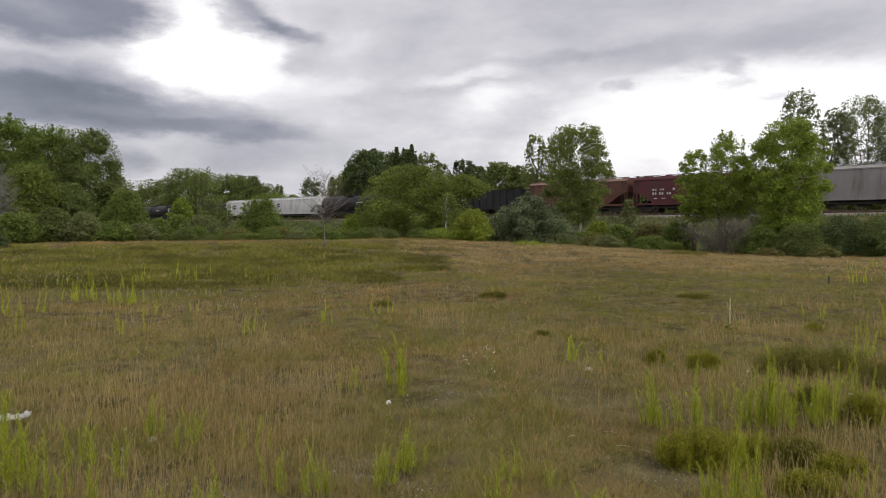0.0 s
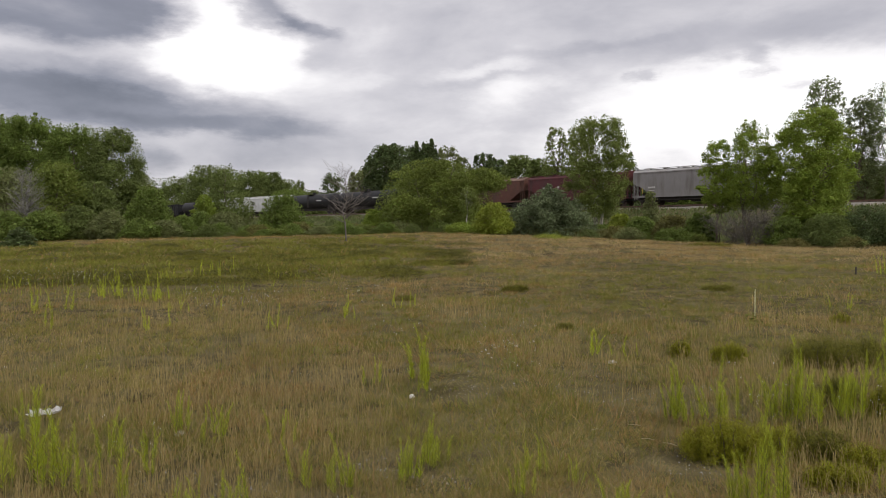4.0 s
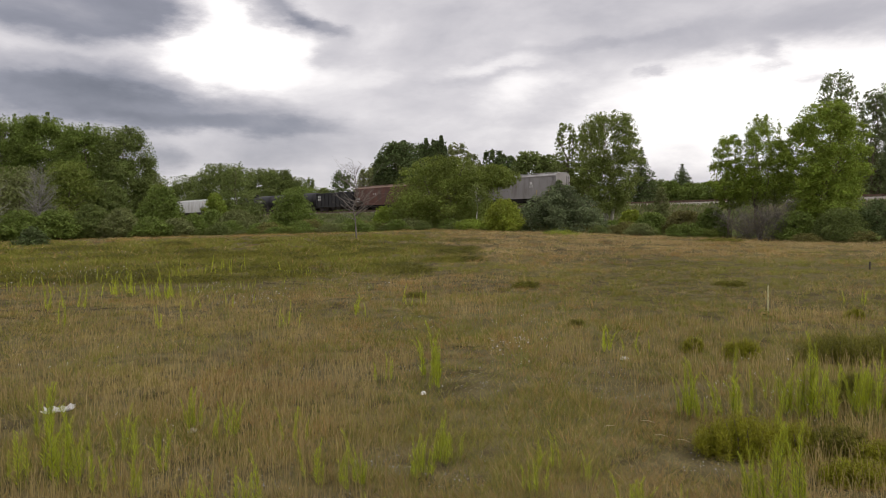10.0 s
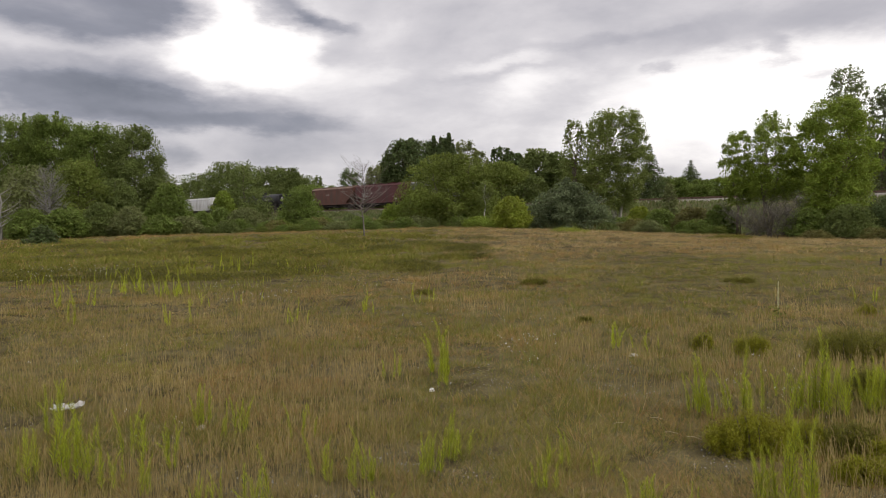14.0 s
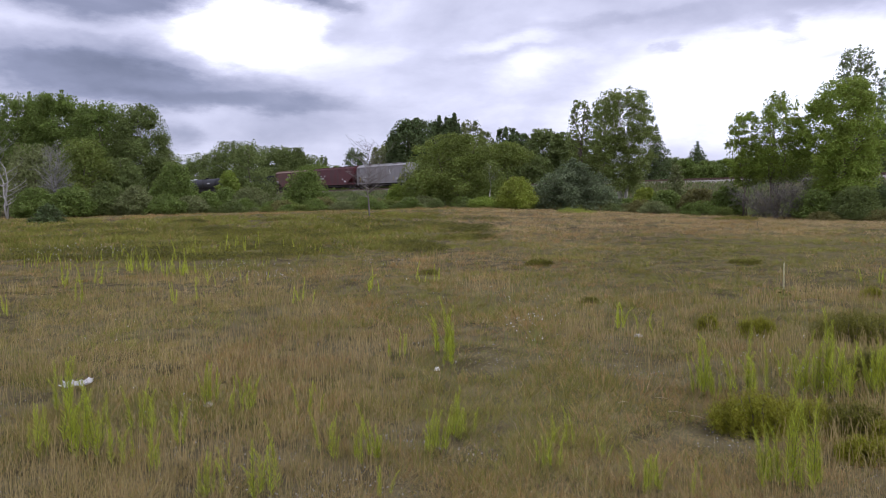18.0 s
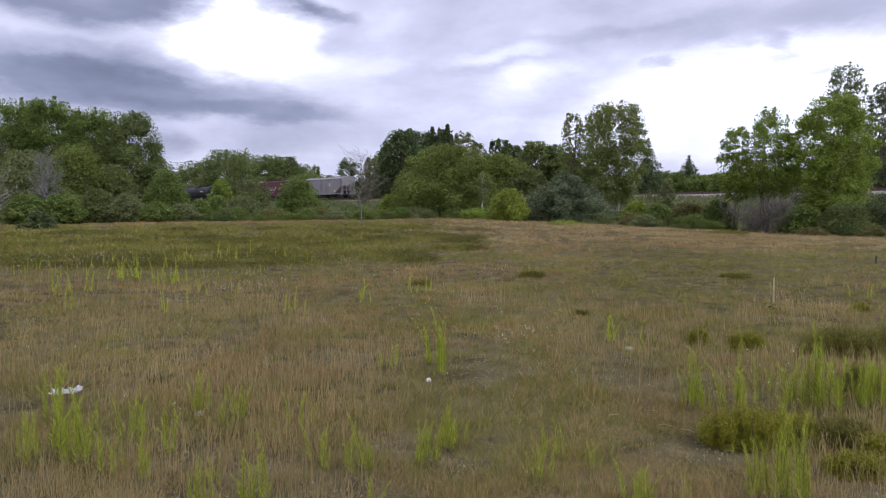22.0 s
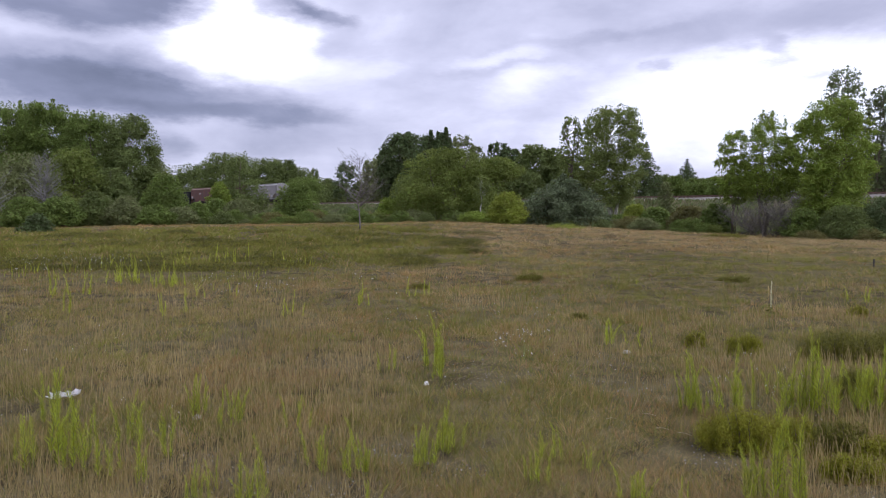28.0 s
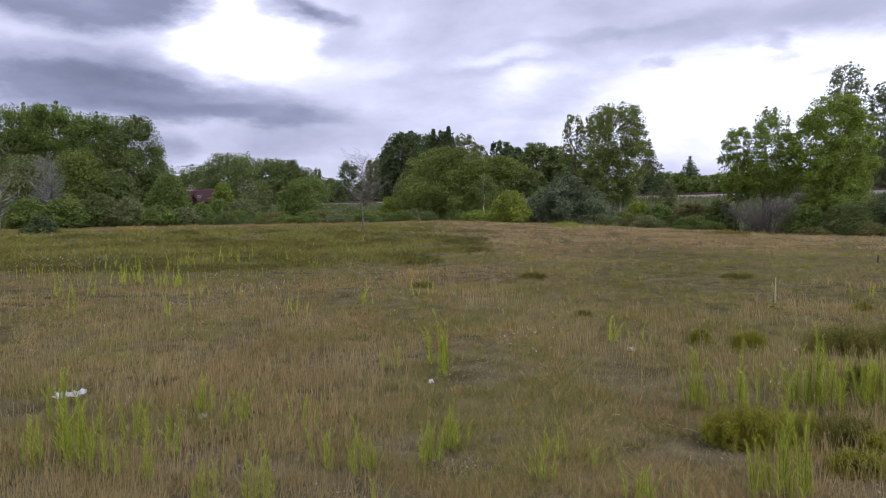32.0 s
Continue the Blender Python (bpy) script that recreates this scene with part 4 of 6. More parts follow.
edge("shrub", 2.35, 60.00, 2.70, 3.40, seed=136, leaf="leaf_yellow", leaves=6500, size=0.12, shape="egg", base=0.0, spires=12, label="rounded bright yellow-green shrub")
edge("shrub", -0.18, 60.00, 1.04, 2.71, seed=137, leaf="leaf_bright", leaves=3000, size=0.12)
conifer("white_pine", 7.05, 62.00, 4.39, 6.53, leaf="needle_blue", seed=138, leaves=14000, size=0.20, power=0.55, base=0.05, tiers=12, bushy=0.25, label="bluish-green young pine with spreading boughs", group=EDGE)
edge("birch_tree", 12.90, 72.00, 11.61, 5.69, seed=139, leaf="leaf_birch", leaves=27000, size=0.12, shape="column", base=0.17, stems=4, bark="bark_pale", clumps=130, airy=0.2, trunk=0.20, spires=9, label="birch with white forked trunk and olive leaves", category="tree")
edge("shrub", 12.96, 70.00, 1.18, 3.16, seed=140, leaf="leaf_mid", leaves=3750, size=0.15)
edge("shrub", 13.71, 66.00, 2.21, 2.24, seed=141, leaf="leaf_yellow", leaves=3250, size=0.15)
edge("sapling", 15.80, 64.00, 4.24, 1.73, seed=142, leaf="leaf_grey", leaves=2200, size=0.13, shape="egg", label="small grey-green sapling among weeds", category="tree")
edge("shrub", 14.05, 60.00, 1.93, 2.71, seed=143, leaf="leaf_mid", leaves=3500, size=0.15)
edge("shrub", 15.98, 58.00, 2.10, 3.06, seed=144, leaf="leaf_brown", leaves=4000, size=0.15)
edge("shrub", 17.54, 56.00, 2.34, 2.53, seed=145, leaf="leaf_mid", leaves=4000, size=0.15)
bare_tree("bare_shrub", 17.99, 50.00, 2.45, 3.95, 146, "grey twiggy bare shrub under the trees", mat="twig_dark", twigs=130, stems=8, low=0.06, full=True, fine_r=0.007)
bare_tree("bare_shrub", 19.42, 49.50, 2.62, 3.54, 147, "grey twiggy bare shrub under the trees", mat="twig_dark", twigs=120, stems=8, low=0.06, full=True, fine_r=0.007)
edge("alder_tree", 19.99, 53.00, 8.82, 3.79, seed=148, leaf="leaf_bright", leaves=11000, size=0.105, shape="egg", base=0.28, stems=7, trunk=0.055, clumps=150, airy=0.45, spires=8, label="light green alder with open upper branches", category="tree")
edge("alder_tree", 18.05, 54.00, 7.55, 2.44, seed=149, leaf="leaf_bright", leaves=7500, size=0.105, shape="round", base=0.28, stems=5, trunk=0.04, clumps=110, airy=0.5, spires=5, label="light green alder with open upper branches", category="tree")
edge("alder_tree", 23.30, 51.00, 9.40, 4.95, seed=150, leaf="leaf_bright", leaves=36000, size=0.112, shape="round", base=0.05, stems=3, clumps=150, spires=7, label="dense bright green alder", category="tree")
edge("shrub", 20.69, 49.00, 2.08, 2.58, seed=152, leaf="leaf_mid", leaves=4000, size=0.12)
edge("shrub", 22.50, 47.00, 2.21, 3.18, seed=153, leaf="leaf_dark", leaves=8400, size=0.092, label="dark green spreading shrub")
edge("shrub", 24.98, 47.00, 2.63, 3.89, seed=154, leaf="needle_dark", leaves=11200, size=0.092, label="dark green spreading shrub")
edge("shrub", 27.22, 46.00, 2.75, 3.81, seed=155, leaf="leaf_dark", leaves=11200, size=0.092, label="dark green spreading shrub")
edge("shrub", 29.99, 46.00, 2.75, 3.81, seed=156, leaf="needle_dark", leaves=8400, size=0.092, label="dark green spreading shrub")


def fallen_branch(x, y, points, seed):
    """A bleached dead limb leaning out of the thicket."""
    R = random.Random(seed)
    ob = thing("dead_branch", x, y, float(ground_z(x, y)), "bleached dead branch leaning out of the thicket", "branch", "dead branches")
    main = [(px, R.uniform(-0.1, 0.1), pz, 0.035 * (1 - 0.7 * i / (len(points) - 1))) for i, (px, pz) in enumerate(points)]
    paths = [main]
    for i in range(9):
        k = R.randrange(1, len(main))
        a = main[k]
        reach = R.uniform(0.4, 1.0)
        paths.append(limb_path(R, a[:3], (a[0] + R.choice((-1, 1)) * reach * 0.7, a[1] + R.uniform(-0.3, 0.3), max(0.05, a[2] + R.uniform(-0.1, 0.8) * reach)), 0.014, 0.004, 0.05, 4))
    V, Fs = tubes(paths, 6)
    part("limb", mesh_of("limb", V, Fs, "twig_grey", True), None, ob)


fallen_branch(-68.81, 115.12, [(0.0, 0.1), (-0.5, 1.2), (-1.1, 2.0), (-1.8, 2.25), (-2.6, 2.0)], 161)
fallen_branch(-71.85, 115.12, [(0.0, 0.2), (0.7, 0.9), (1.4, 1.35)], 162)
fallen_branch(-70.40, 132.83, [(-0.4, 0.3), (0.6, 1.2), (1.5, 1.65), (2.2, 1.7)], 163)

# ---- freight train ----
CARS = []          # the cars, from the last one forwards
GAUGE, WHEEL_R = 0.75, 0.42
SPEED0, SLOWING, TAIL0 = 5.456, 0.0171, -10.0


def loft(sections, close=True):
    """Skins rings of points of equal length."""
    bm = bmesh.new()
    rings = [[bm.verts.new(p) for p in s] for s in sections]
    n = len(rings[0])
    for a, b in zip(rings, rings[1:]):
        for k in range(n):
            bm.faces.new((a[k], a[(k + 1) % n], b[(k + 1) % n], b[k]))
    if close:
        bm.faces.new(rings[0][::-1])
        bm.faces.new(rings[-1])
    bmesh.ops.recalc_face_normals(bm, faces=bm.faces)
    return bm


def wheelset_mesh():
    bm = bmesh.new()
    m = Matrix.Rotation(radians(90), 4, "X")
    bmesh.ops.create_cone(bm, cap_ends=True, segments=8, radius1=0.08, radius2=0.08, depth=1.9, matrix=m)
    for s in (-1, 1):
        bmesh.ops.create_cone(bm, cap_ends=True, segments=20, radius1=WHEEL_R, radius2=WHEEL_R, depth=0.13, matrix=Matrix.Translation((0, s * GAUGE, 0)) @ m)
        bmesh.ops.create_cone(bm, cap_ends=True, segments=20, radius1=WHEEL_R + 0.03, radius2=WHEEL_R + 0.03, depth=0.03, matrix=Matrix.Translation((0, s * (GAUGE - 0.06), 0)) @ m)
        for k in range(6):
            a = k * 1.0472
            p = Matrix.Translation((math.cos(a) * 0.24, s * (GAUGE + 0.06), math.sin(a) * 0.24))
            bmesh.ops.create_cone(bm, cap_ends=True, segments=6, radius1=0.05, radius2=0.04, depth=0.05, matrix=p @ m)
    me = bpy.data.meshes.new("wheelset")
    bm.to_mesh(me)
    bm.free()
    me.materials.append(M["wheel"])
    return me


def truck_mesh():
    bm = bmesh.new()
    for s in (-1, 1):
        y = s * 1.0
        pts = [(-1.15, 0.50), (-0.95, 0.66), (-0.45, 0.70), (0.45, 0.70), (0.95, 0.66), (1.15, 0.50), (0.75, 0.46), (0.45, 0.24), (-0.45, 0.24), (-0.75, 0.46)]
        a = [bm.verts.new((px, y - 0.07, pz)) for px, pz in pts]
        b = [bm.verts.new((px, y + 0.07, pz)) for px, pz in pts]
        bm.faces.new(a)
        bm.faces.new(b[::-1])
        for k in range(len(pts)):
            bm.faces.new((a[k], b[k], b[(k + 1) % len(pts)], a[(k + 1) % len(pts)]))
        for x in (-0.9, 0.9):
            box_bm(bm, x - 0.12, x + 0.12, y - 0.1, y + 0.1, 0.34, 0.56)
    box_bm(bm, -0.18, 0.18, -1.0, 1.0, 0.45, 0.78)
    bmesh.ops.recalc_face_normals(bm, faces=bm.faces)
    me = bpy.data.meshes.new("truck_frame")
    bm.to_mesh(me)
    bm.free()
    me.materials.append(M["under"])
    return me


WHEELSET, TRUCK = wheelset_mesh(), truck_mesh()


def running_gear(car, length):
    for s in (-1, 1):
        c = s * (length / 2 - 2.35)
        truck = part("truck_frame", TRUCK, None, car, m=Matrix.Translation((c, 0, 0)))
        for w in (-0.88, 0.88):
            part("wheelset", WHEELSET, None, truck, m=Matrix.Translation((w, 0, WHEEL_R)))
        bm = boxes_bm([(s * (length / 2 - 0.55) - 0.4, s * (length / 2 - 0.55) + 0.4, -0.14, 0.14, 0.72, 0.98), (s * (length / 2 - 0.12) - 0.14, s * (length / 2 - 0.12) + 0.14, -0.18, 0.18, 0.70, 1.02)])
        part("coupler", bm, "under", car)


def shell(car):
    """The part of a car that carries its ladders and lettering."""
    return next(o for o in car.children if o.name.startswith(("body", "tank")))


def ladder(car, x, y, z0, z1, mat, along=True, wide=0.42):
    rows = []
    if along:
        rows += [(x - wide / 2 - 0.03, x - wide / 2 + 0.03, y - 0.03, y + 0.03, z0, z1), (x + wide / 2 - 0.03, x + wide / 2 + 0.03, y - 0.03, y + 0.03, z0, z1)]
        rows += [(x - wide / 2, x + wide / 2, y - 0.015, y + 0.015, z, z + 0.03) for z in np.arange(z0 + 0.2, z1, 0.38)]
    else:
        rows += [(x - 0.03, x + 0.03, y - wide / 2 - 0.03, y - wide / 2 + 0.03, z0, z1), (x - 0.03, x + 0.03, y + wide / 2 - 0.03, y + wide / 2 + 0.03, z0, z1)]
        rows += [(x - 0.015, x + 0.015, y - wide / 2, y + wide / 2, z, z + 0.03) for z in np.arange(z0 + 0.2, z1, 0.38)]
    part("ladder", boxes_bm(rows), mat, shell(car))


def markings(car, rows, y, mat="marking"):
    """Plain bars in place of lettering, on both sides: (x, z, width, height)."""
    for x, z, w, h in rows:
        for s in (-1, 1):
            part("marking", boxes_bm([(x * -s - w / 2, x * -s + w / 2, s * y - 0.012, s * y + 0.012, z, z + h)]), mat, shell(car))


def covered_hopper(length, paint, label, roof="car_roof", belly=0.06, top=4.62, slope_in=2.7, posts=0, bays=3, eaves=4.15):
    """A covered hopper: curved sides over slope sheets, an open platform at each end, hatches along the roof."""
    car = thing("hopper_car", 0, 0, 0, label, "freight car", "cars of the freight train")
    hl = length / 2 - 0.45
    wy = 1.50

    def ring(x, zmin):
        zs = [zmin + (eaves - zmin) * k / 5 for k in range(6)]
        side = [(wy + belly * math.sin(math.pi * (z - 1.0) / (eaves - 1.0)), z) for z in zs]
        crown = [(wy * 0.86, eaves + (top - eaves) * 0.55), (wy * 0.55, top - 0.06), (0.0, top)]
        pts = side + crown
        return [(x, y, z) for y, z in pts] + [(x, -y, z) for y, z in pts[::-1][1:]]

    xs = [(-hl, 2.75), (-hl + 0.9, 2.45), (-hl + slope_in, 1.2)]
    xs += [(-hl + slope_in + (2 * hl - 2 * slope_in) * k / 6, 1.2) for k in range(1, 6)]
    xs += [(hl - slope_in, 1.2), (hl - 0.9, 2.45), (hl, 2.75)]
    bm = loft([ring(x, z) for x, z in xs])
    part("body", bm, paint, car)
    # roof cap with a lighter, weathered skin
    rows = []
    for x in np.linspace(-hl + 0.02, hl - 0.02, 12):
        pts = [(wy * 0.985, eaves + 0.03), (wy * 0.88, eaves + (top - eaves) * 0.58), (wy * 0.56, top - 0.035), (0, top + 0.02)]
        rows.append([(x, y, z) for y, z in pts] + [(x, -y, z) for y, z in pts[::-1][1:]] + [(x, -y * 0.98, z - 0.03) for y, z in pts] + [(x, y * 0.98, z - 0.03) for y, z in pts[::-1][1:]])
    top_sheet = part("roof", loft(rows), roof, car, "weathered roof sheet")
    n = 6
    for k in range(n):
        cx = (k - (n - 1) / 2) * (2 * hl - 2.2) / (n - 1)
        bm = bmesh.new()
        bmesh.ops.create_cone(bm, cap_ends=True, segments=14, radius1=0.42, radius2=0.36, depth=0.14, matrix=Matrix.Translation((cx, 0, top + 0.07)))
        part("hatch", bm, roof, top_sheet)
    part("running_board", boxes_bm([(-hl, hl, s * 0.95 - 0.2, s * 0.95 + 0.2, top + 0.05, top + 0.09) for s in (-1, 1)] + [(x - 0.03, x + 0.03, s * 0.95 - 0.2, s * 0.95 + 0.2, top - 0.25, top + 0.05) for s in (-1, 1) for x in np.linspace(-hl + 0.3, hl - 0.3, 9)]), roof, car)
    part("centre_sill", boxes_bm([(-length / 2 + 0.5, length / 2 - 0.5, -0.28, 0.28, 0.70, 1.18), (-hl + 0.6, hl - 0.6, -1.2, -1.12, 0.62, 0.74), (-hl + 0.6, hl - 0.6, 1.12, 1.2, 0.62, 0.74)]), "under", car)
    # side sills, platform and end frames
    for s in (-1, 1):
        part("side_sill", boxes_bm([(-length / 2 + 0.35, length / 2 - 0.35, s * 1.46 - 0.06, s * 1.46 + 0.06, 1.0, 1.24)]), paint, car)
        part("top_chord", boxes_bm([(-hl, hl, s * (wy + 0.03) - 0.05, s * (wy + 0.03) + 0.05, eaves - 0.06, eaves + 0.07)]), paint, car)
        for k in range(posts):
            x = (-1 + 2 * (k + 0.5) / posts) * (hl - slope_in * 0.75)
            part("side_post", boxes_bm([(x - 0.05, x + 0.05, s * (wy + belly * 0.7) - 0.07, s * (wy + belly * 0.7) + 0.07, 1.2, eaves)]), paint, car)
        e = s * (length / 2 - 0.5)
        part("end_platform", boxes_bm([(e - 1.6 if s > 0 else e, e if s > 0 else e + 1.6, -1.45, 1.45, 0.98, 1.06)]), paint, car)
        part("end_post", boxes_bm([(e - 0.06, e + 0.06, q * 1.38 - 0.06, q * 1.38 + 0.06, 1.0, 2.78) for q in (-1, 1)] + [(e - 0.05, e + 0.05, q * 0.45 - 0.05, q * 0.45 + 0.05, 1.0, 2.78) for q in (-1, 1)] + [(e - 0.05, e + 0.05, -1.38, 1.38, 1.9, 1.98)]), paint, car)
        for q in (-1, 1):
            ladder(car, s * (length / 2 - 0.95), q * (wy + 0.06), 0.75, eaves, paint)
        ladder(car, s * (length / 2 - 0.38), s * 0.95, 0.75, eaves, paint, False)
        part("brake_gear", boxes_bm([(s * (hl - 1.0) - 0.45, s * (hl - 1.0) + 0.45, -0.45, 0.2, 1.12, 1.62)]), "under", car)
    for k in range(bays):
        cx = (k - (bays - 1) / 2) * (2 * hl - 2 * slope_in) / bays
        hw = (2 * hl - 2 * slope_in) / bays / 2
        bm = loft([[(cx - f * hw, -y, z), (cx + f * hw, -y, z), (cx + f * hw, y, z), (cx - f * hw, y, z)] for f, y, z in ((0.98, 1.4, 1.22), (0.30, 0.55, 0.48), (0.30, 0.55, 0.36))])
        part("discharge_hopper", bm, "under", car)
    running_gear(car, length)
    return car


def open_hopper(length, label):
    """A straight-sided open-top coal car with ribs."""
    car = thing("coal_car", 0, 0, 0, label, "freight car", "cars of the freight train")
    hl, wy, top = length / 2 - 0.5, 1.52, 3.75
    bm = bmesh.new()
    for s in (-1, 1):
        box_bm(bm, -hl, hl, s * wy - 0.04, s * wy + 0.04, 1.1, top)
        box_bm(bm, s * hl - 0.04, s * hl + 0.04, -wy + 0.041, wy - 0.041, 1.75, top)
    part("body", bm, "car_black", car)
    part("floor_sheet", loft([[(x, -wy + 0.06, z), (x, wy - 0.06, z), (x, wy - 0.06, z - 0.05), (x, -wy + 0.06, z - 0.05)] for x, z in ((-hl + 0.06, 2.3), (-hl + 2.4, 1.15), (hl - 2.4, 1.15), (hl - 0.06, 2.3))]), "car_black", car)
    for s in (-1, 1):
        part("top_chord", boxes_bm([(-hl - 0.05, hl + 0.05, s * wy - 0.09, s * wy + 0.09, top - 0.05, top + 0.1)]), "car_black", car)
        part("side_sill", boxes_bm([(-length / 2 + 0.4, length / 2 - 0.4, s * wy - 0.08, s * wy + 0.08, 0.98, 1.2)]), "car_black", car)
        for k in range(10):
            x = (-1 + 2 * (k + 0.5) / 10) * hl
            part("side_post", boxes_bm([(x - 0.06, x + 0.06, s * (wy + 0.07) - 0.06, s * (wy + 0.07) + 0.06, 1.1, top)]), "car_black", car)
        for q in (-1, 1):
            ladder(car, s * (hl - 0.35), q * (wy + 0.16), 0.75, top, "car_black")
        part("end_platform", boxes_bm([(s * (hl - 0.1) - 0.5, s * (hl - 0.1) + 0.5, -1.45, 1.45, 0.98, 1.06)]), "under", car)
    for k in range(4):
        cx = (k - 1.5) * 2.3
        part("discharge_hopper", loft([[(cx - f, -y, z), (cx + f, -y, z), (cx + f, y, z), (cx - f, y, z)] for f, y, z in ((1.1, 1.35, 1.12), (0.3, 0.9, 0.40))]), "under", car)
    for x in (-hl + 1.1, -hl + 1.75):
        markings(car, [(x, 2.95, 0.45, 0.4), (x, 2.4, 0.45, 0.4)], wy + 0.06)
    running_gear(car, length)
    return car


def tank_car(length, label):
    """A black tank car with dished ends, a manway platform and a centre sill."""
    car = thing("tank_car", 0, 0, 0, label, "freight car", "cars of the freight train")
    hl, r, cz = length / 2 - 0.75, 1.50, 2.72
    rings = []
    for x, k in [(-hl, 0.30), (-hl + 0.12, 0.62), (-hl + 0.32, 0.84), (-hl + 0.62, 0.97), (-hl + 0.95, 1.0)] + [(x, 1.0) for x in np.linspace(-hl + 2.5, hl - 2.5, 6)] + [(hl - 0.95, 1.0), (hl - 0.62, 0.97), (hl - 0.32, 0.84), (hl - 0.12, 0.62), (hl, 0.30)]:
        rings.append([(x, math.cos(a) * r * k, cz + math.sin(a) * r * k) for a in np.linspace(0, 2 * math.pi, 24, endpoint=False)])
    bm = loft(rings)
    for f in bm.faces:
        f.smooth = True
    part("tank", bm, "car_black", car)
    for x in (-hl * 0.62, -hl * 0.2, hl * 0.2, hl * 0.62):
        rows = [[(x + d, math.cos(a) * r * 1.006, cz + math.sin(a) * r * 1.006) for a in np.linspace(0, 2 * math.pi, 24, endpoint=False)] for d in (-0.05, 0.05)]
        part("weld_band", loft(rows, False), "car_black", car)
    bm = bmesh.new()
    bmesh.ops.create_cone(bm, cap_ends=True, segments=16, radius1=0.45, radius2=0.42, depth=0.5, matrix=Matrix.Translation((0, 0, cz + r + 0.15)))
    part("manway", bm, "car_black", car)
    rows = [(-1.3, 1.3, s * 0.75 - 0.3, s * 0.75 + 0.3, cz + r - 0.12, cz + r - 0.07) for s in (-1, 1)]
    rows += [(x - 0.025, x + 0.025, s * 1.03 - 0.025, s * 1.03 + 0.025, cz + r - 0.1, cz + r + 0.8) for s in (-1, 1) for x in (-1.28, 0, 1.28)]
    rows += [(-1.3, 1.3, s * 1.03 - 0.02, s * 1.03 + 0.02, cz + r + 0.76, cz + r + 0.8) for s in (-1, 1)]
    part("walkway", boxes_bm(rows), "under", car)
    for q in (-1, 1):
        ladder(car, 0.0, q * 1.56, 0.8, cz + r - 0.1, "under")
        part("marking", boxes_bm([(-hl * 0.45 * q - 1.0, -hl * 0.45 * q + 1.0, q * 1.505 - 0.01, q * 1.505 + 0.01, 2.75, 2.95)]), "marking", shell(car))
    part("centre_sill", boxes_bm([(-length / 2 + 0.5, length / 2 - 0.5, -0.25, 0.25, 0.75, 1.2)]), "under", car)
    for s in (-1, 1):
        part("saddle", boxes_bm([(s * (hl - 1.5) - 0.35, s * (hl - 1.5) + 0.35, -1.25, 1.25, 1.0, 1.9)]), "under", car)
        part("end_platform", boxes_bm([(s * (length / 2 - 0.95) - 0.5, s * (length / 2 - 0.95) + 0.5, -1.4, 1.4, 1.02, 1.1)]), "under", car)
        part("handrail", boxes_bm([(s * (length / 2 - 0.55) - 0.03, s * (length / 2 - 0.55) + 0.03, -1.4, 1.4, 2.0, 2.06)] + [(s * (length / 2 - 0.55) - 0.03, s * (length / 2 - 0.55) + 0.03, q - 0.03, q + 0.03, 1.1, 2.0) for q in (-1.37, 1.37)]), "under", car)
    running_gear(car, length)
    return car


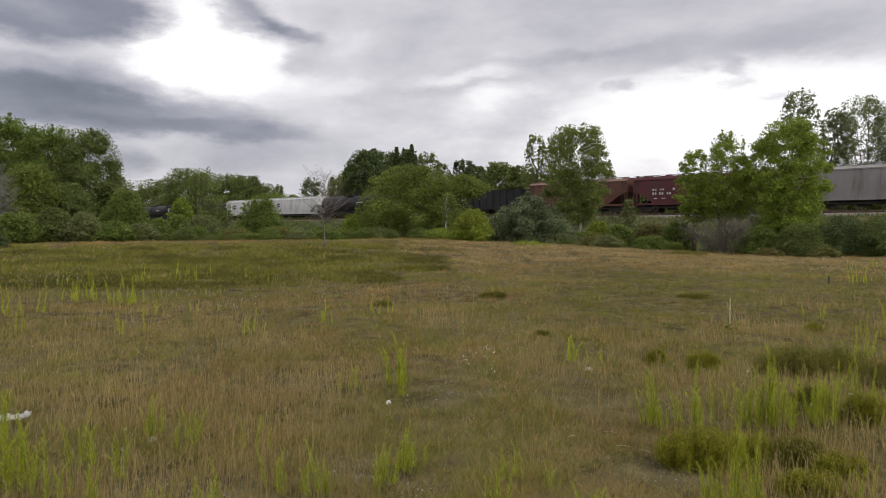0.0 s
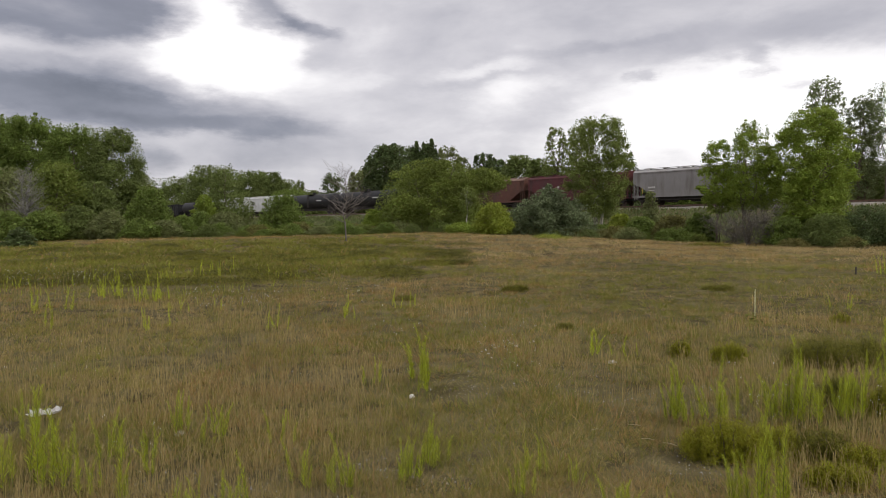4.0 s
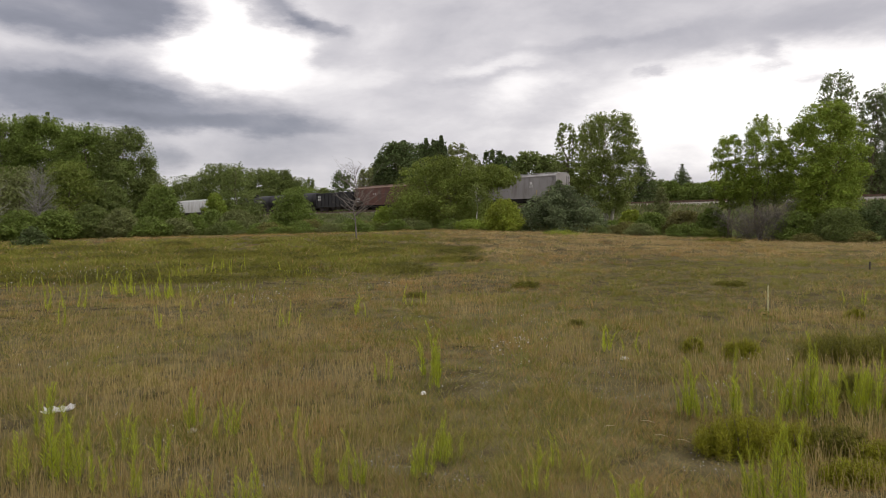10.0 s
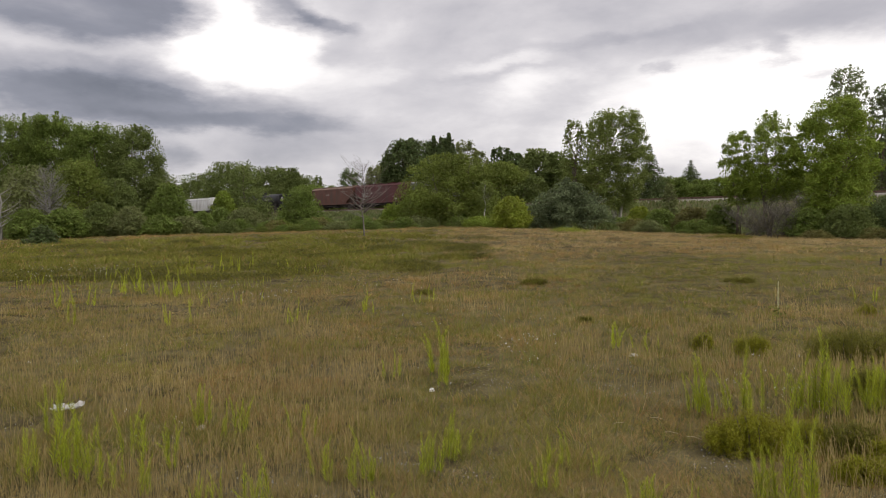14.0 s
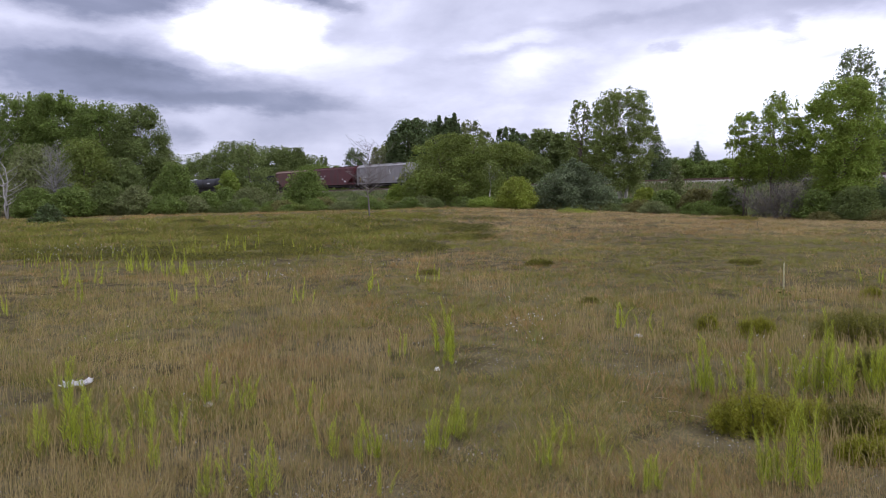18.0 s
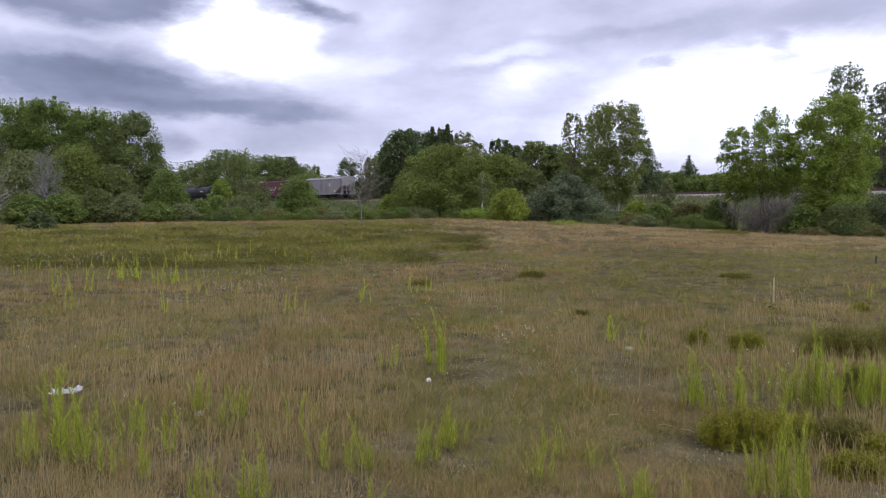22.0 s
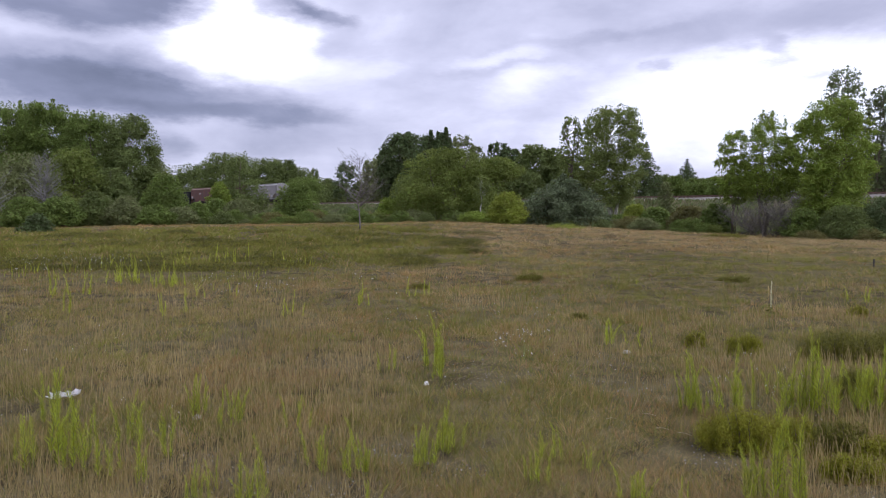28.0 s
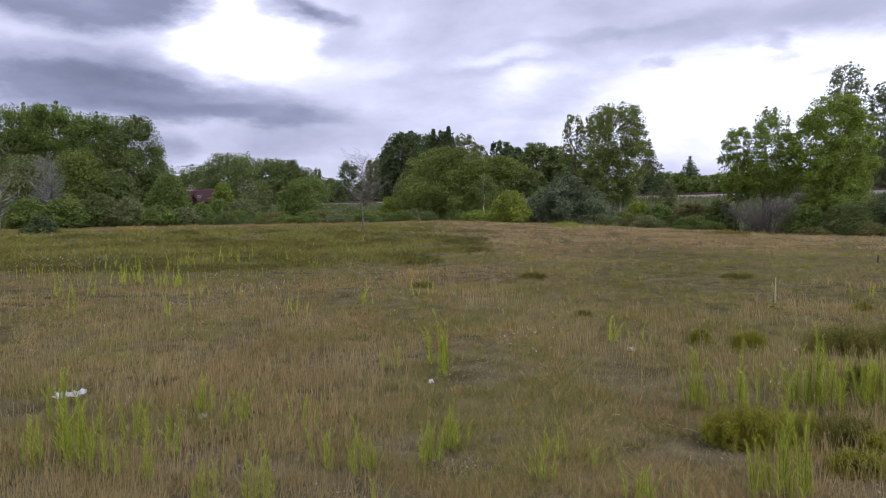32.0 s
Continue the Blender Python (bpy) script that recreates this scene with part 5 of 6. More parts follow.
def build_train():
    grey = covered_hopper(17.3, "car_grey", "grey weathered covered hopper car at the end of the train", slope_in=3.0)
    markings(grey, [(3.34, 3.05, 0.42, 0.40), (3.34, 2.80, 0.75, 0.10), (3.34, 2.66, 0.75, 0.06), (-5.81, 2.15, 0.22, 0.22), (-5.54, 2.15, 0.22, 0.22), (-5.28, 2.15, 0.22, 0.22), (-5.02, 2.15, 0.22, 0.22), (-5.46, 1.85, 0.9, 0.07)], 1.57)
    markings(grey, [(-6.78, 1.5, 0.07, 0.7), (4.49, 1.5, 0.07, 0.7), (6.86, 1.5, 0.07, 0.7)], 1.575, "marking_yellow")
    markings(grey, [(5.63, 1.85, 0.75, 0.06), (5.63, 1.55, 0.75, 0.06), (5.33, 1.61, 0.07, 0.24), (5.93, 1.61, 0.07, 0.24), (5.63, 1.68, 0.45, 0.07)], 1.575)
    red = covered_hopper(18.3, "car_red", "dark red covered hopper car with white lettering", "car_red", slope_in=3.0, posts=0)
    rust = covered_hopper(17.3, "car_rust", "rust-red covered hopper car, faded and stained", "roof_tan", slope_in=3.0)
    for c in (red, rust):
        if c is rust:
            markings(c, [(-7.6, 2.1, 0.2, 0.3), (-7.3, 2.1, 0.2, 0.3), (-7.0, 2.1, 0.2, 0.3), (-6.7, 2.1, 0.2, 0.3), (-7.15, 1.75, 1.1, 0.1), (-2.0, 2.9, 0.16, 0.4), (-1.2, 2.9, 0.16, 0.4)], 1.60)
            continue
        markings(c, [(-5.75, 2.78, 0.22, 0.2), (-5.4, 2.78, 0.22, 0.2), (-4.7, 2.78, 0.22, 0.2), (-4.35, 2.78, 0.22, 0.2), (-5.75, 2.25, 0.2, 0.3), (-5.4, 2.25, 0.2, 0.3), (-4.8, 2.25, 0.2, 0.3), (-4.45, 2.25, 0.2, 0.3), (-3.75, 2.25, 0.2, 0.3), (-3.4, 2.25, 0.2, 0.3), (-5.4, 1.75, 0.5, 0.1), (-4.3, 1.75, 0.5, 0.1), (-2.9, 2.75, 0.3, 0.3), (4.3, 2.0, 0.22, 0.22), (5.2, 1.5, 0.7, 0.3)], 1.60)
    coal = open_hopper(15.1, "black open-top coal car with white square markings")
    tank_a = tank_car(19.9, "black tank car with rounded ends")
    tank_b = copy_thing(tank_a, Matrix())
    white_a = covered_hopper(19.8, "car_white", "dirty white covered hopper car with curved sides", "car_white", belly=0.14, slope_in=2.4, top=4.45, eaves=3.95, bays=4)
    markings(white_a, [(-5.0, 3.0, 1.2, 0.3), (-5.0, 2.5, 1.2, 0.3)], 1.65, "under")
    white_b = copy_thing(white_a, Matrix())
    tank_c = copy_thing(tank_a, Matrix())
    coal_b = copy_thing(coal, Matrix())
    tank_d = copy_thing(tank_a, Matrix())
    at = 0.0
    for c, ln in ((grey, 17.3), (red, 18.3), (rust, 17.3), (coal, 15.1), (tank_a, 19.9), (tank_b, 19.9), (white_a, 19.8), (white_b, 19.8), (tank_c, 19.9), (coal_b, 15.1), (tank_d, 19.9)):
        CARS.append((c, at + ln / 2))
        at += ln


build_train()


def travelled(t):
    return SPEED0 * t - SLOWING * t * t


def motions():
    for car, place in CARS:
        walk(car, [(t, track_pose(TAIL0 + place + travelled(t))) for t in [i * 2.0 for i in range(17)]])
        for axle in [o for o in car.children_recursive if o.name.startswith("wheelset")]:
            x = axle.matrix_basis.translation.x
            walk(axle, [(i * 0.1, pose(x, 0, WHEEL_R, 0, math.degrees(travelled(i * 0.1) / WHEEL_R), 0)) for i in range(321)])

# ---- meadow plants ----
def spot(x, y, cx, cy, rx, ry):
    return np.clip(1.3 - 1.3 * np.sqrt(((x - cx) / rx) ** 2 + ((y - cy) / ry) ** 2), 0, 1)


def greenness(x, y):
    """How much of the turf is green rather than dry, 0 to 1."""
    g = 0.06 + 0.12 * (value_noise(x * 0.9 + 3, y * 0.55, 17) > 0.55) * smooth_step(4, 6, y) + 0.42 * smooth_step(0.25, 0.75, value_noise(x * 0.35, y * 0.22, 1)) + 0.34 * smooth_step(0.2, 0.8, value_noise(x * 1.1, y * 0.8, 2)) - 0.04
    for cx, cy, rx, ry, k in (
            (-12.16, 30.24, 14.0, 11.0, 0.95), (-17.75, 30.86, 9.0, 9.0, 0.8), (-4.32, 31.18, 8.0, 7.0, 0.7),
            (-7.00, 19.22, 4.5, 3.5, 0.4), (6.34, 20.24, 8.0, 9.0, 0.34), (18.69, 35.67, 6.0, 8.0, 0.4), (3.83, 7.64, 2.5, 3.0, 0.25),
            (4.91, 11.72, 3.5, 4.5, 0.32), (2.85, 6.14, 1.4, 1.6, 0.3), (-3.04, 5.81, 2.2, 1.6, 0.45), (-1.07, 5.02, 2.0, 0.8, 0.25)):
        g = g + k * spot(x, y, cx, cy, rx, ry)
    # a belt of olive turf across the far left, and a duller one to the right
    u = x / np.maximum(y, 0.5)
    g = g + (0.35 + 0.75 * value_noise(x * 0.33, y * 0.33, 18)) * smooth_step(20, 25, y) * (1 - smooth_step(44, 52, y)) * (1 - smooth_step(-0.14, 0.03, u))
    g = g + 0.24 * smooth_step(11, 14, y) * (1 - smooth_step(24, 30, y)) * smooth_step(0.10, 0.25, u)
    return g


def redness(x, y):
    r = 1.0 * smooth_step(0.2, 0.8, value_noise(x * 0.5 + 9, y * 0.3, 5)) - 0.04
    for cx, cy, rx, ry, k in ((-1.44, 8.53, 2.2, 3.0, 0.75), (0.64, 7.38, 1.6, 2.0, 0.5), (-0.04, 12.38, 4.0, 5.0, 0.45), (7.33, 49.68, 9.0, 12.0, 0.45)):
        r = r + k * spot(x, y, cx, cy, rx, ry)
    return r


def blades(rng, x, y, height, width, lean=0.35, out=None):
    """Bent pointed blades rooted at (x, y)."""
    n = len(x)
    z = ground_z(x, y) - 0.02
    a = rng.uniform(0, 2 * np.pi, n)
    side = np.stack([np.cos(a), np.sin(a) * 0.35, np.zeros(n)], 1)
    b = rng.uniform(0, 2 * np.pi, n)
    bend = np.stack([np.cos(b) + 0.1, np.sin(b), np.zeros(n)], 1) * (height * rng.uniform(0.05, lean * 2.2, n))[:, None]
    if out is not None:
        bend[:, :2] = bend[:, :2] * 0.6 + out * (height * 1.15)[:, None]
    root = np.stack([x, y, z], 1)
    up = np.stack([np.zeros(n), np.zeros(n), height], 1)
    w = side * (width / 2)[:, None]
    return np.stack([root - w, root + w, root + (up + bend) * 0.6 + w * 0.7, root + up + bend], 1)


def fan(rng, n, d0, d1, half=0.70):
    """Places whose number per area falls with the square of the distance."""
    d = d0 * (d1 / d0) ** rng.uniform(0, 1, n)
    a = rng.uniform(-half, half, n)
    return d * np.sin(a), d * np.cos(a), d


def turf():
    """Tussocks of dry and green grass with gaps between them."""
    rng = np.random.default_rng(11)
    x, y, d = fan(rng, 43000, 2.6, 82.0)
    # the turf goes on beside and behind
    a, q = rng.uniform(0.70, 2 * np.pi - 0.70, 5000), 1.5 * (46 / 1.5) ** rng.uniform(0.12, 1, 5000)
    x, y, d = np.concatenate([x, q * np.sin(a)]), np.concatenate([y, q * np.cos(a)]), np.concatenate([d, q * 2.2])
    bare = value_noise(x * 1.3 + 4, y * 1.0, 14) * 0.6 + value_noise(x * 4.0, y * 3.0, 15) * 0.4
    keep = (y < 66 - 0.55 * np.clip(x, 0, 40)) & (rng.uniform(0, 1, len(x)) < 0.30 + 0.70 * smooth_step(0.24, 0.52, bare))
    x, y, d, bare = x[keep], y[keep], d[keep], bare[keep]
    g, r = greenness(x, y), redness(x, y)
    n = len(x)
    kind = np.where(rng.uniform(0, 1, n) < g * 0.9, np.where(rng.uniform(0, 1, n) < 0.86, 2, 3), np.where(rng.uniform(0, 1, n) < r, 1, 0))
    u = x / np.maximum(y, 0.5)
    pale = 0.85 * smooth_step(24, 36, y) * smooth_step(-0.10, 0.04, u) + 0.14 * value_noise(x * 0.8, y * 0.5, 41)
    kind = np.where(rng.uniform(0, 1, n) < pale, np.where(rng.uniform(0, 1, n) < 0.20 + 0.4 * (value_noise(x * 0.25, y * 0.12, 44) - 0.5), 1, 4), kind)
    belt = smooth_step(19, 25, y) * (1 - smooth_step(44, 52, y)) * (1 - smooth_step(-0.14, 0.03, u))
    tall = 0.5 * value_noise(x * 0.7, y * 0.6, 8) + 0.5 * value_noise(x * 2.3, y * 2.0, 9)
    h = rng.uniform(0.055, 0.13, n) * (0.40 + 1.2 * tall) * (1 + 0.15 * (kind == 2)) * (1 + 0.6 * smooth_step(16, 40, d) * ((kind == 4) | (kind == 1)))
    h = h * (1 + 0.9 * belt * (kind == 2)) * (1 - 0.4 * (1 - smooth_step(0.30, 0.46, bare)) * (1 - smooth_step(7.0, 10.0, y)))
    # the blades of each tussock lean out from its middle
    own = np.repeat(np.arange(n), 16)
    m = len(own)
    reach = (0.026 + 0.0045 * d) * rng.uniform(0.6, 1.5, n)
    out = rng.normal(size=(m, 2)) * 0.62
    bx, by = x[own] + out[:, 0] * reach[own], y[own] + out[:, 1] * reach[own]
    bh = h[own] * rng.uniform(0.45, 1.15, m)
    bw = np.maximum(0.0020, 0.00066 * d[own]) * rng.uniform(0.6, 1.4, m) * (1 + 0.8 * belt * (kind == 2))[own]
    bk = np.where(rng.uniform(0, 1, m) < 0.80, kind[own], rng.permutation(kind)[own])
    near = d[own] < 11
    for k, name, mat, label in ((0, "dry_grass", "dry", "tan dry meadow grass"), (1, "reddish_grass", "dry_red", "reddish-brown dry meadow grass"),
                                (2, "olive_grass", "olive", "dull olive meadow grass"), (3, "green_sedge", "sedge", "fresh green sedge among dry grass"),
                                (4, "pale_grass", "dry_pale", "pale straw-coloured meadow grass")):
        for corners, zone in ((4, near), (3, ~near)):
            s = (bk == k) & zone
            v = blades(rng, bx[s], by[s], bh[s], bw[s], 0.45, out[s])
            ob = new(name, many_faces(name, v if corners == 4 else v[:, (0, 1, 3)], corners, mat))
            tagged(ob, label, "grass", kind="stuff")
    # flattened stalks and thatch on the soil
    x, y, d = fan(rng, 90000, 2.6, 24.0)
    a, t = rng.uniform(0, 2 * np.pi, len(x)), rng.uniform(-0.25, 0.45, len(x))
    ln, w = rng.uniform(0.03, 0.11, len(x)), np.maximum(0.003, 0.0007 * d)
    way = np.stack([np.cos(a) * ln, np.sin(a) * ln, t * ln], 1)
    across = np.stack([-np.sin(a) * w, np.cos(a) * w, 0.3 * w], 1) * 0.5
    root = np.stack([x, y, ground_z(x, y) + rng.uniform(0.0, 0.05, len(x))], 1)
    v = np.stack([root - across, root + across, root + way], 1)
    tagged(new("thatch", many_faces("thatch", v, 3, "thatch")), "flattened pale stalks and thatch on the soil", "thatch", kind="stuff")
    # grit and small stones on the bare spots
    x, y, d = fan(rng, 60000, 2.8, 9.0)
    bare = value_noise(x * 1.3 + 4, y * 1.0, 14) * 0.6 + value_noise(x * 4.0, y * 3.0, 15) * 0.4
    keep = rng.uniform(0, 1, len(x)) < (1 - smooth_step(0.24, 0.42, bare)) * 0.35
    x, y, d = x[keep], y[keep], d[keep]
    n = len(x)
    s = rng.uniform(0.003, 0.010, n) * rng.uniform(0.5, 1.3, n)
    mid = np.stack([x, y, ground_z(x, y) + s * 0.5], 1)
    turn = rng.uniform(0, 6.28, n)
    e1 = np.stack([np.cos(turn) * s, np.sin(turn) * s, rng.uniform(-0.4, 0.4, n) * s], 1)
    e2 = np.stack([-np.sin(turn) * s, np.cos(turn) * s, rng.uniform(-0.4, 0.4, n) * s], 1) * 0.7
    top = np.stack([np.zeros(n), np.zeros(n), s * 0.8], 1)
    v = np.concatenate([np.stack([mid - e1, mid + e2, mid + e1, mid + top], 1), np.stack([mid + e1, mid - e2, mid - e1, mid + top], 1)])
    tagged(new("grit", many_faces("grit", v, 4, "grit")), "grey grit and small stones between the plants", "gravel", kind="stuff")
    # taller seed stalks
    x, y, d = fan(rng, 52000, 2.8, 34.0)
    dense = value_noise(x * 0.8, y * 0.6, 31) * 0.7 + value_noise(x * 3.0, y * 3.0, 32) * 0.3
    keep = (y < 60 - 0.5 * np.clip(x, 0, 40)) & (rng.uniform(0, 1, len(x)) < smooth_step(0.25, 0.75, dense) * (1 - smooth_step(0.5, 0.9, greenness(x, y))) * (1 - 0.8 * smooth_step(9, 24, d)))
    x, y, d = x[keep], y[keep], d[keep]
    n = len(x)
    h, w = rng.uniform(0.09, 0.24, n), np.maximum(0.0016, 0.00046 * d)
    b = rng.uniform(0, 2 * np.pi, n)
    way = np.stack([np.cos(b), np.sin(b), np.zeros(n)], 1) * h[:, None]
    root = np.stack([x, y, ground_z(x, y) - 0.01], 1)
    lift = np.stack([np.zeros(n), np.zeros(n), h], 1)
    side = np.stack([w / 2, np.zeros(n), np.zeros(n)], 1)
    bow = rng.uniform(0.1, 0.5, n)[:, None]
    low, mid, tip = root + lift * 0.5 + way * bow * 0.15, root + lift * 0.88 + way * bow * 0.5, root + lift * 0.95 + way * bow
    v = np.concatenate([np.stack([root - side, root + side, low + side * 0.8, low - side * 0.8], 1),
                        np.stack([low - side * 0.8, low + side * 0.8, mid + side * 0.8, mid - side * 0.8], 1),
                        np.stack([mid - side, mid + side, tip + side * 0.9, tip - side * 0.9], 1)])
    ob = new("seed_stalks", many_faces("seed_stalks", v, 4, "stalk_pale"))
    tagged(ob, "thin pale seed stalks of dry grass", "grass", kind="stuff")


def weeds():
    """Rank weeds between the meadow and the railway, and on the embankment."""
    rng = np.random.default_rng(12)
    n = 42000
    y = rng.uniform(54, 118, n)
    x = rng.uniform(-0.66, 0.66, n) * y
    side = -(x - TRACK_X) * DY + (y - TRACK_Y) * DX
    keep = (side > 9.5) & (y > 62 - 0.42 * np.clip(x, -30, 40))
    x, y = x[keep], y[keep]
    h = rng.uniform(0.25, 0.75, len(x)) * (0.5 + value_noise(x * 0.3, y * 0.3, 3))
    m = rng.uniform(0, 1, len(x)) < 0.6
    for s, name, mat, label in ((m, "tall_weeds", "bank_weed", "tall green weeds beside the railway"), (~m, "dry_weeds", "bank_straw", "tall olive weeds beside the railway")):
        ob = new(name, many_faces(name, blades(rng, x[s], y[s], h[s], np.full(s.sum(), 0.10), 0.4), 4, mat))
        tagged(ob, label, "weeds", kind="stuff")
    n = 46000
    s = rng.uniform(-30, 210, n)
    side = rng.uniform(3.3, 12.0, n)
    px, py = TRACK_X + DX * s - DY * side, TRACK_Y + DY * s + DX * side
    zz = np.interp(side, [3.6, 4.6, 9.0, 13.0], [2.80, 2.72, 0.7, -0.8])
    h = rng.uniform(0.15, 0.75, n) * (0.4 + value_noise(s * 0.25, side * 0.4, 4)) * np.where(side < 4.6, 0.75, 1.0)
    v = blades(rng, px, py, h, np.full(n, 0.16), 0.5)
    v[:, :, 2] += (zz - (ground_z(px, py) - 0.02) - 0.05)[:, None]
    q = value_noise(s * 0.1, side * 0.3, 6) + rng.uniform(-0.3, 0.3, n) < 0.55
    for sel, name, mat, label in ((q, "bank_weeds", "bank_weed", "green weeds on the railway embankment"), (~q, "bank_grass", "bank_straw", "olive grass on the railway embankment")):
        ob = new(name, many_faces(name, v[sel], 4, mat))
        tagged(ob, label, "weeds", kind="stuff")


turf()
weeds()


def low_mat(x, y, w, d, h, leaves, seed, leaf="mat_leaf", size=0.030, label="low spreading olive-green shrub in the grass"):
    """A low cushion of small leaves close to the soil."""
    R = random.Random(seed)
    rng = np.random.default_rng(seed)
    ob = thing("ground_shrub", x, y, float(ground_z(x, y)), label, "shrub", "low shrubs in the meadow")
    cl, paths = [], []
    for i in range(26):
        a, k = i * 2.4, math.sqrt((i + 0.5) / 26)
        r = R.uniform(0.10, 0.18) * min(w, d)
        cx, cy = math.cos(a) * (w / 2 - r) * k, math.sin(a) * (d / 2 - r) * k
        hz = h * (1 - 0.55 * k * k) * R.uniform(0.7, 1.1)
        dz = float(ground_z(x + cx, y + cy)) - float(ground_z(x, y))
        cl.append((cx, cy, dz + hz * 0.45, r))
        paths.append(limb_path(R, (cx * 0.6, cy * 0.6, dz - 0.02), (cx, cy, dz + hz * 0.8), 0.008, 0.003, 0.0, 2))
    V, Fs = tubes(paths, 4)
    part("stems", mesh_of("stems", V, Fs, "bark"), None, ob)["kind"] = "stuff"
    v = clumps_to_leaves(rng, cl, int(leaves * 3.6), size * 0.64, h / (0.16 * min(w, d)) * 0.55, -1.6, 0.26, 0.0, sprays=22)
    part("foliage", many_faces("foliage", v, 3, leaf), None, ob)
    return ob


low_mat(3.05, 8.69, 0.51, 0.38, 0.26, 4200, 301, "mat_leaf", 0.032)
low_mat(3.93, 8.32, 1.01, 0.76, 0.34, 8000, 302, "mat_olive", 0.031)
low_mat(2.64, 9.19, 0.29, 0.21, 0.22, 1800, 303, "mat_leaf", 0.033)
low_mat(1.86, 5.27, 0.77, 0.58, 0.33, 9500, 304, "mat_leaf", 0.030)
low_mat(2.2, 5.22, 0.38, 0.28, 0.24, 4000, 305, "mat_leaf", 0.030)
low_mat(2.47, 5.19, 0.47, 0.35, 0.24, 5000, 306, "mat_olive", 0.030)
low_mat(1.13, 17.46, 0.60, 0.45, 0.13, 1500, 308, "mat_olive", 0.061)
low_mat(5.87, 17.41, 0.82, 0.61, 0.12, 1500, 309, "mat_olive", 0.064)
low_mat(3.29, 6.61, 0.44, 0.33, 0.28, 3500, 310, "mat_olive", 0.030)
low_mat(4.35, 8.60, 1.34, 0.81, 0.32, 7000, 311, "mat_olive", 0.033)
low_mat(3.49, 6.16, 0.47, 0.28, 0.33, 4000, 312, "mat_leaf", 0.030)
low_mat(4.59, 7.67, 0.80, 0.48, 0.34, 4000, 313, "mat_olive", 0.031)
low_mat(2.66, 9.24, 0.26, 0.16, 0.19, 1600, 314, "mat_leaf", 0.033)
low_mat(5.79, 11.68, 0.39, 0.23, 0.18, 1500, 315, "mat_leaf", 0.045)
low_mat(1.51, 11.19, 0.29, 0.17, 0.12, 900, 316, "mat_olive", 0.039)
low_mat(1.24, 17.38, 0.65, 0.39, 0.16, 900, 317, "mat_olive", 0.061)
low_mat(-1.24, 15.78, 0.47, 0.28, 0.13, 900, 318, "mat_olive", 0.055)
low_mat(2.28, 4.60, 0.46, 0.27, 0.17, 5000, 441, "mat_leaf", 0.030)
low_mat(2.67, 4.98, 0.46, 0.28, 0.17, 4000, 442, "mat_leaf", 0.030)
low_mat(4.00, 8.55, 0.42, 0.25, 0.19, 2500, 443, "mat_olive", 0.033)
SPREAD = random.Random(61)
for i in range(84):
    my = SPREAD.uniform(19.5, 42.0)
    mx = my * SPREAD.uniform(-0.66, 0.02 - 0.10 * (my < 24))
    low_mat(mx, my, SPREAD.uniform(1.4, 3.6), SPREAD.uniform(1.2, 2.6), SPREAD.uniform(0.12, 0.24), 700, 320 + i, SPREAD.choice(("mat_dark", "mat_dark", "mat_olive")), 0.09, "patch of low olive shrub in the grass")
low_mat(14.00, 43.14, 3.0, 2.2, 0.30, 1800, 430, "mat_olive", 0.10)
low_mat(6.03, 51.31, 3.0, 2.5, 0.35, 1500, 431, leaf="leaf_yellow", size=0.12, label="patch of yellow-green weeds in the grass")


def goldenrod_mesh(seed, h, bend):
    """One plant: an upright stem that nods at its tip, narrow leaves close round it."""
    R = random.Random(seed)
    path = []
    for i in range(9):
        t = i / 8
        nod = max(0.0, t - 0.72) / 0.28
        path.append((bend * h * (0.16 * t * t + 0.10 * nod), R.uniform(-0.004, 0.004), h * (t - 0.07 * abs(bend) * nod * nod), 0.0032 * (1.15 - t)))
    V, Fs = tubes([path], 4)
    stem = mesh_of("stem", V, Fs, "stalk", True)
    c = []
    n = int(170 * h / 0.5)
    for i in range(n):
        t = 0.14 + 0.86 * (i / n) ** 0.85
        f = t * 8
        k = min(7, int(f))
        p = Vector(path[k][:3]).lerp(Vector(path[k + 1][:3]), f - k)
        ang = i * 2.4 + R.uniform(-0.3, 0.3)
        ln = (0.042 + 0.036 * R.random()) * (1.15 - 0.75 * t)
        d = Vector((math.cos(ang), math.sin(ang), R.uniform(0.6, 1.7))).normalized()
        s = d.cross(Vector((0, 0, 1))).normalized() * ln * 0.11
        c.append([p - s * 0.6, p + s * 0.6 + d * ln * 0.3, p + d * ln - Vector((0, 0, ln * 0.10))])
    return stem, many_faces("foliage", np.array(c), 3, "goldenrod")


ROD = [goldenrod_mesh(400 + i, h, b) for i, (h, b) in enumerate(((0.34, 0.2), (0.42, 0.6), (0.48, -0.3), (0.38, 0.9), (0.54, 0.4), (0.30, -0.5)))]


FAR_RODS = []


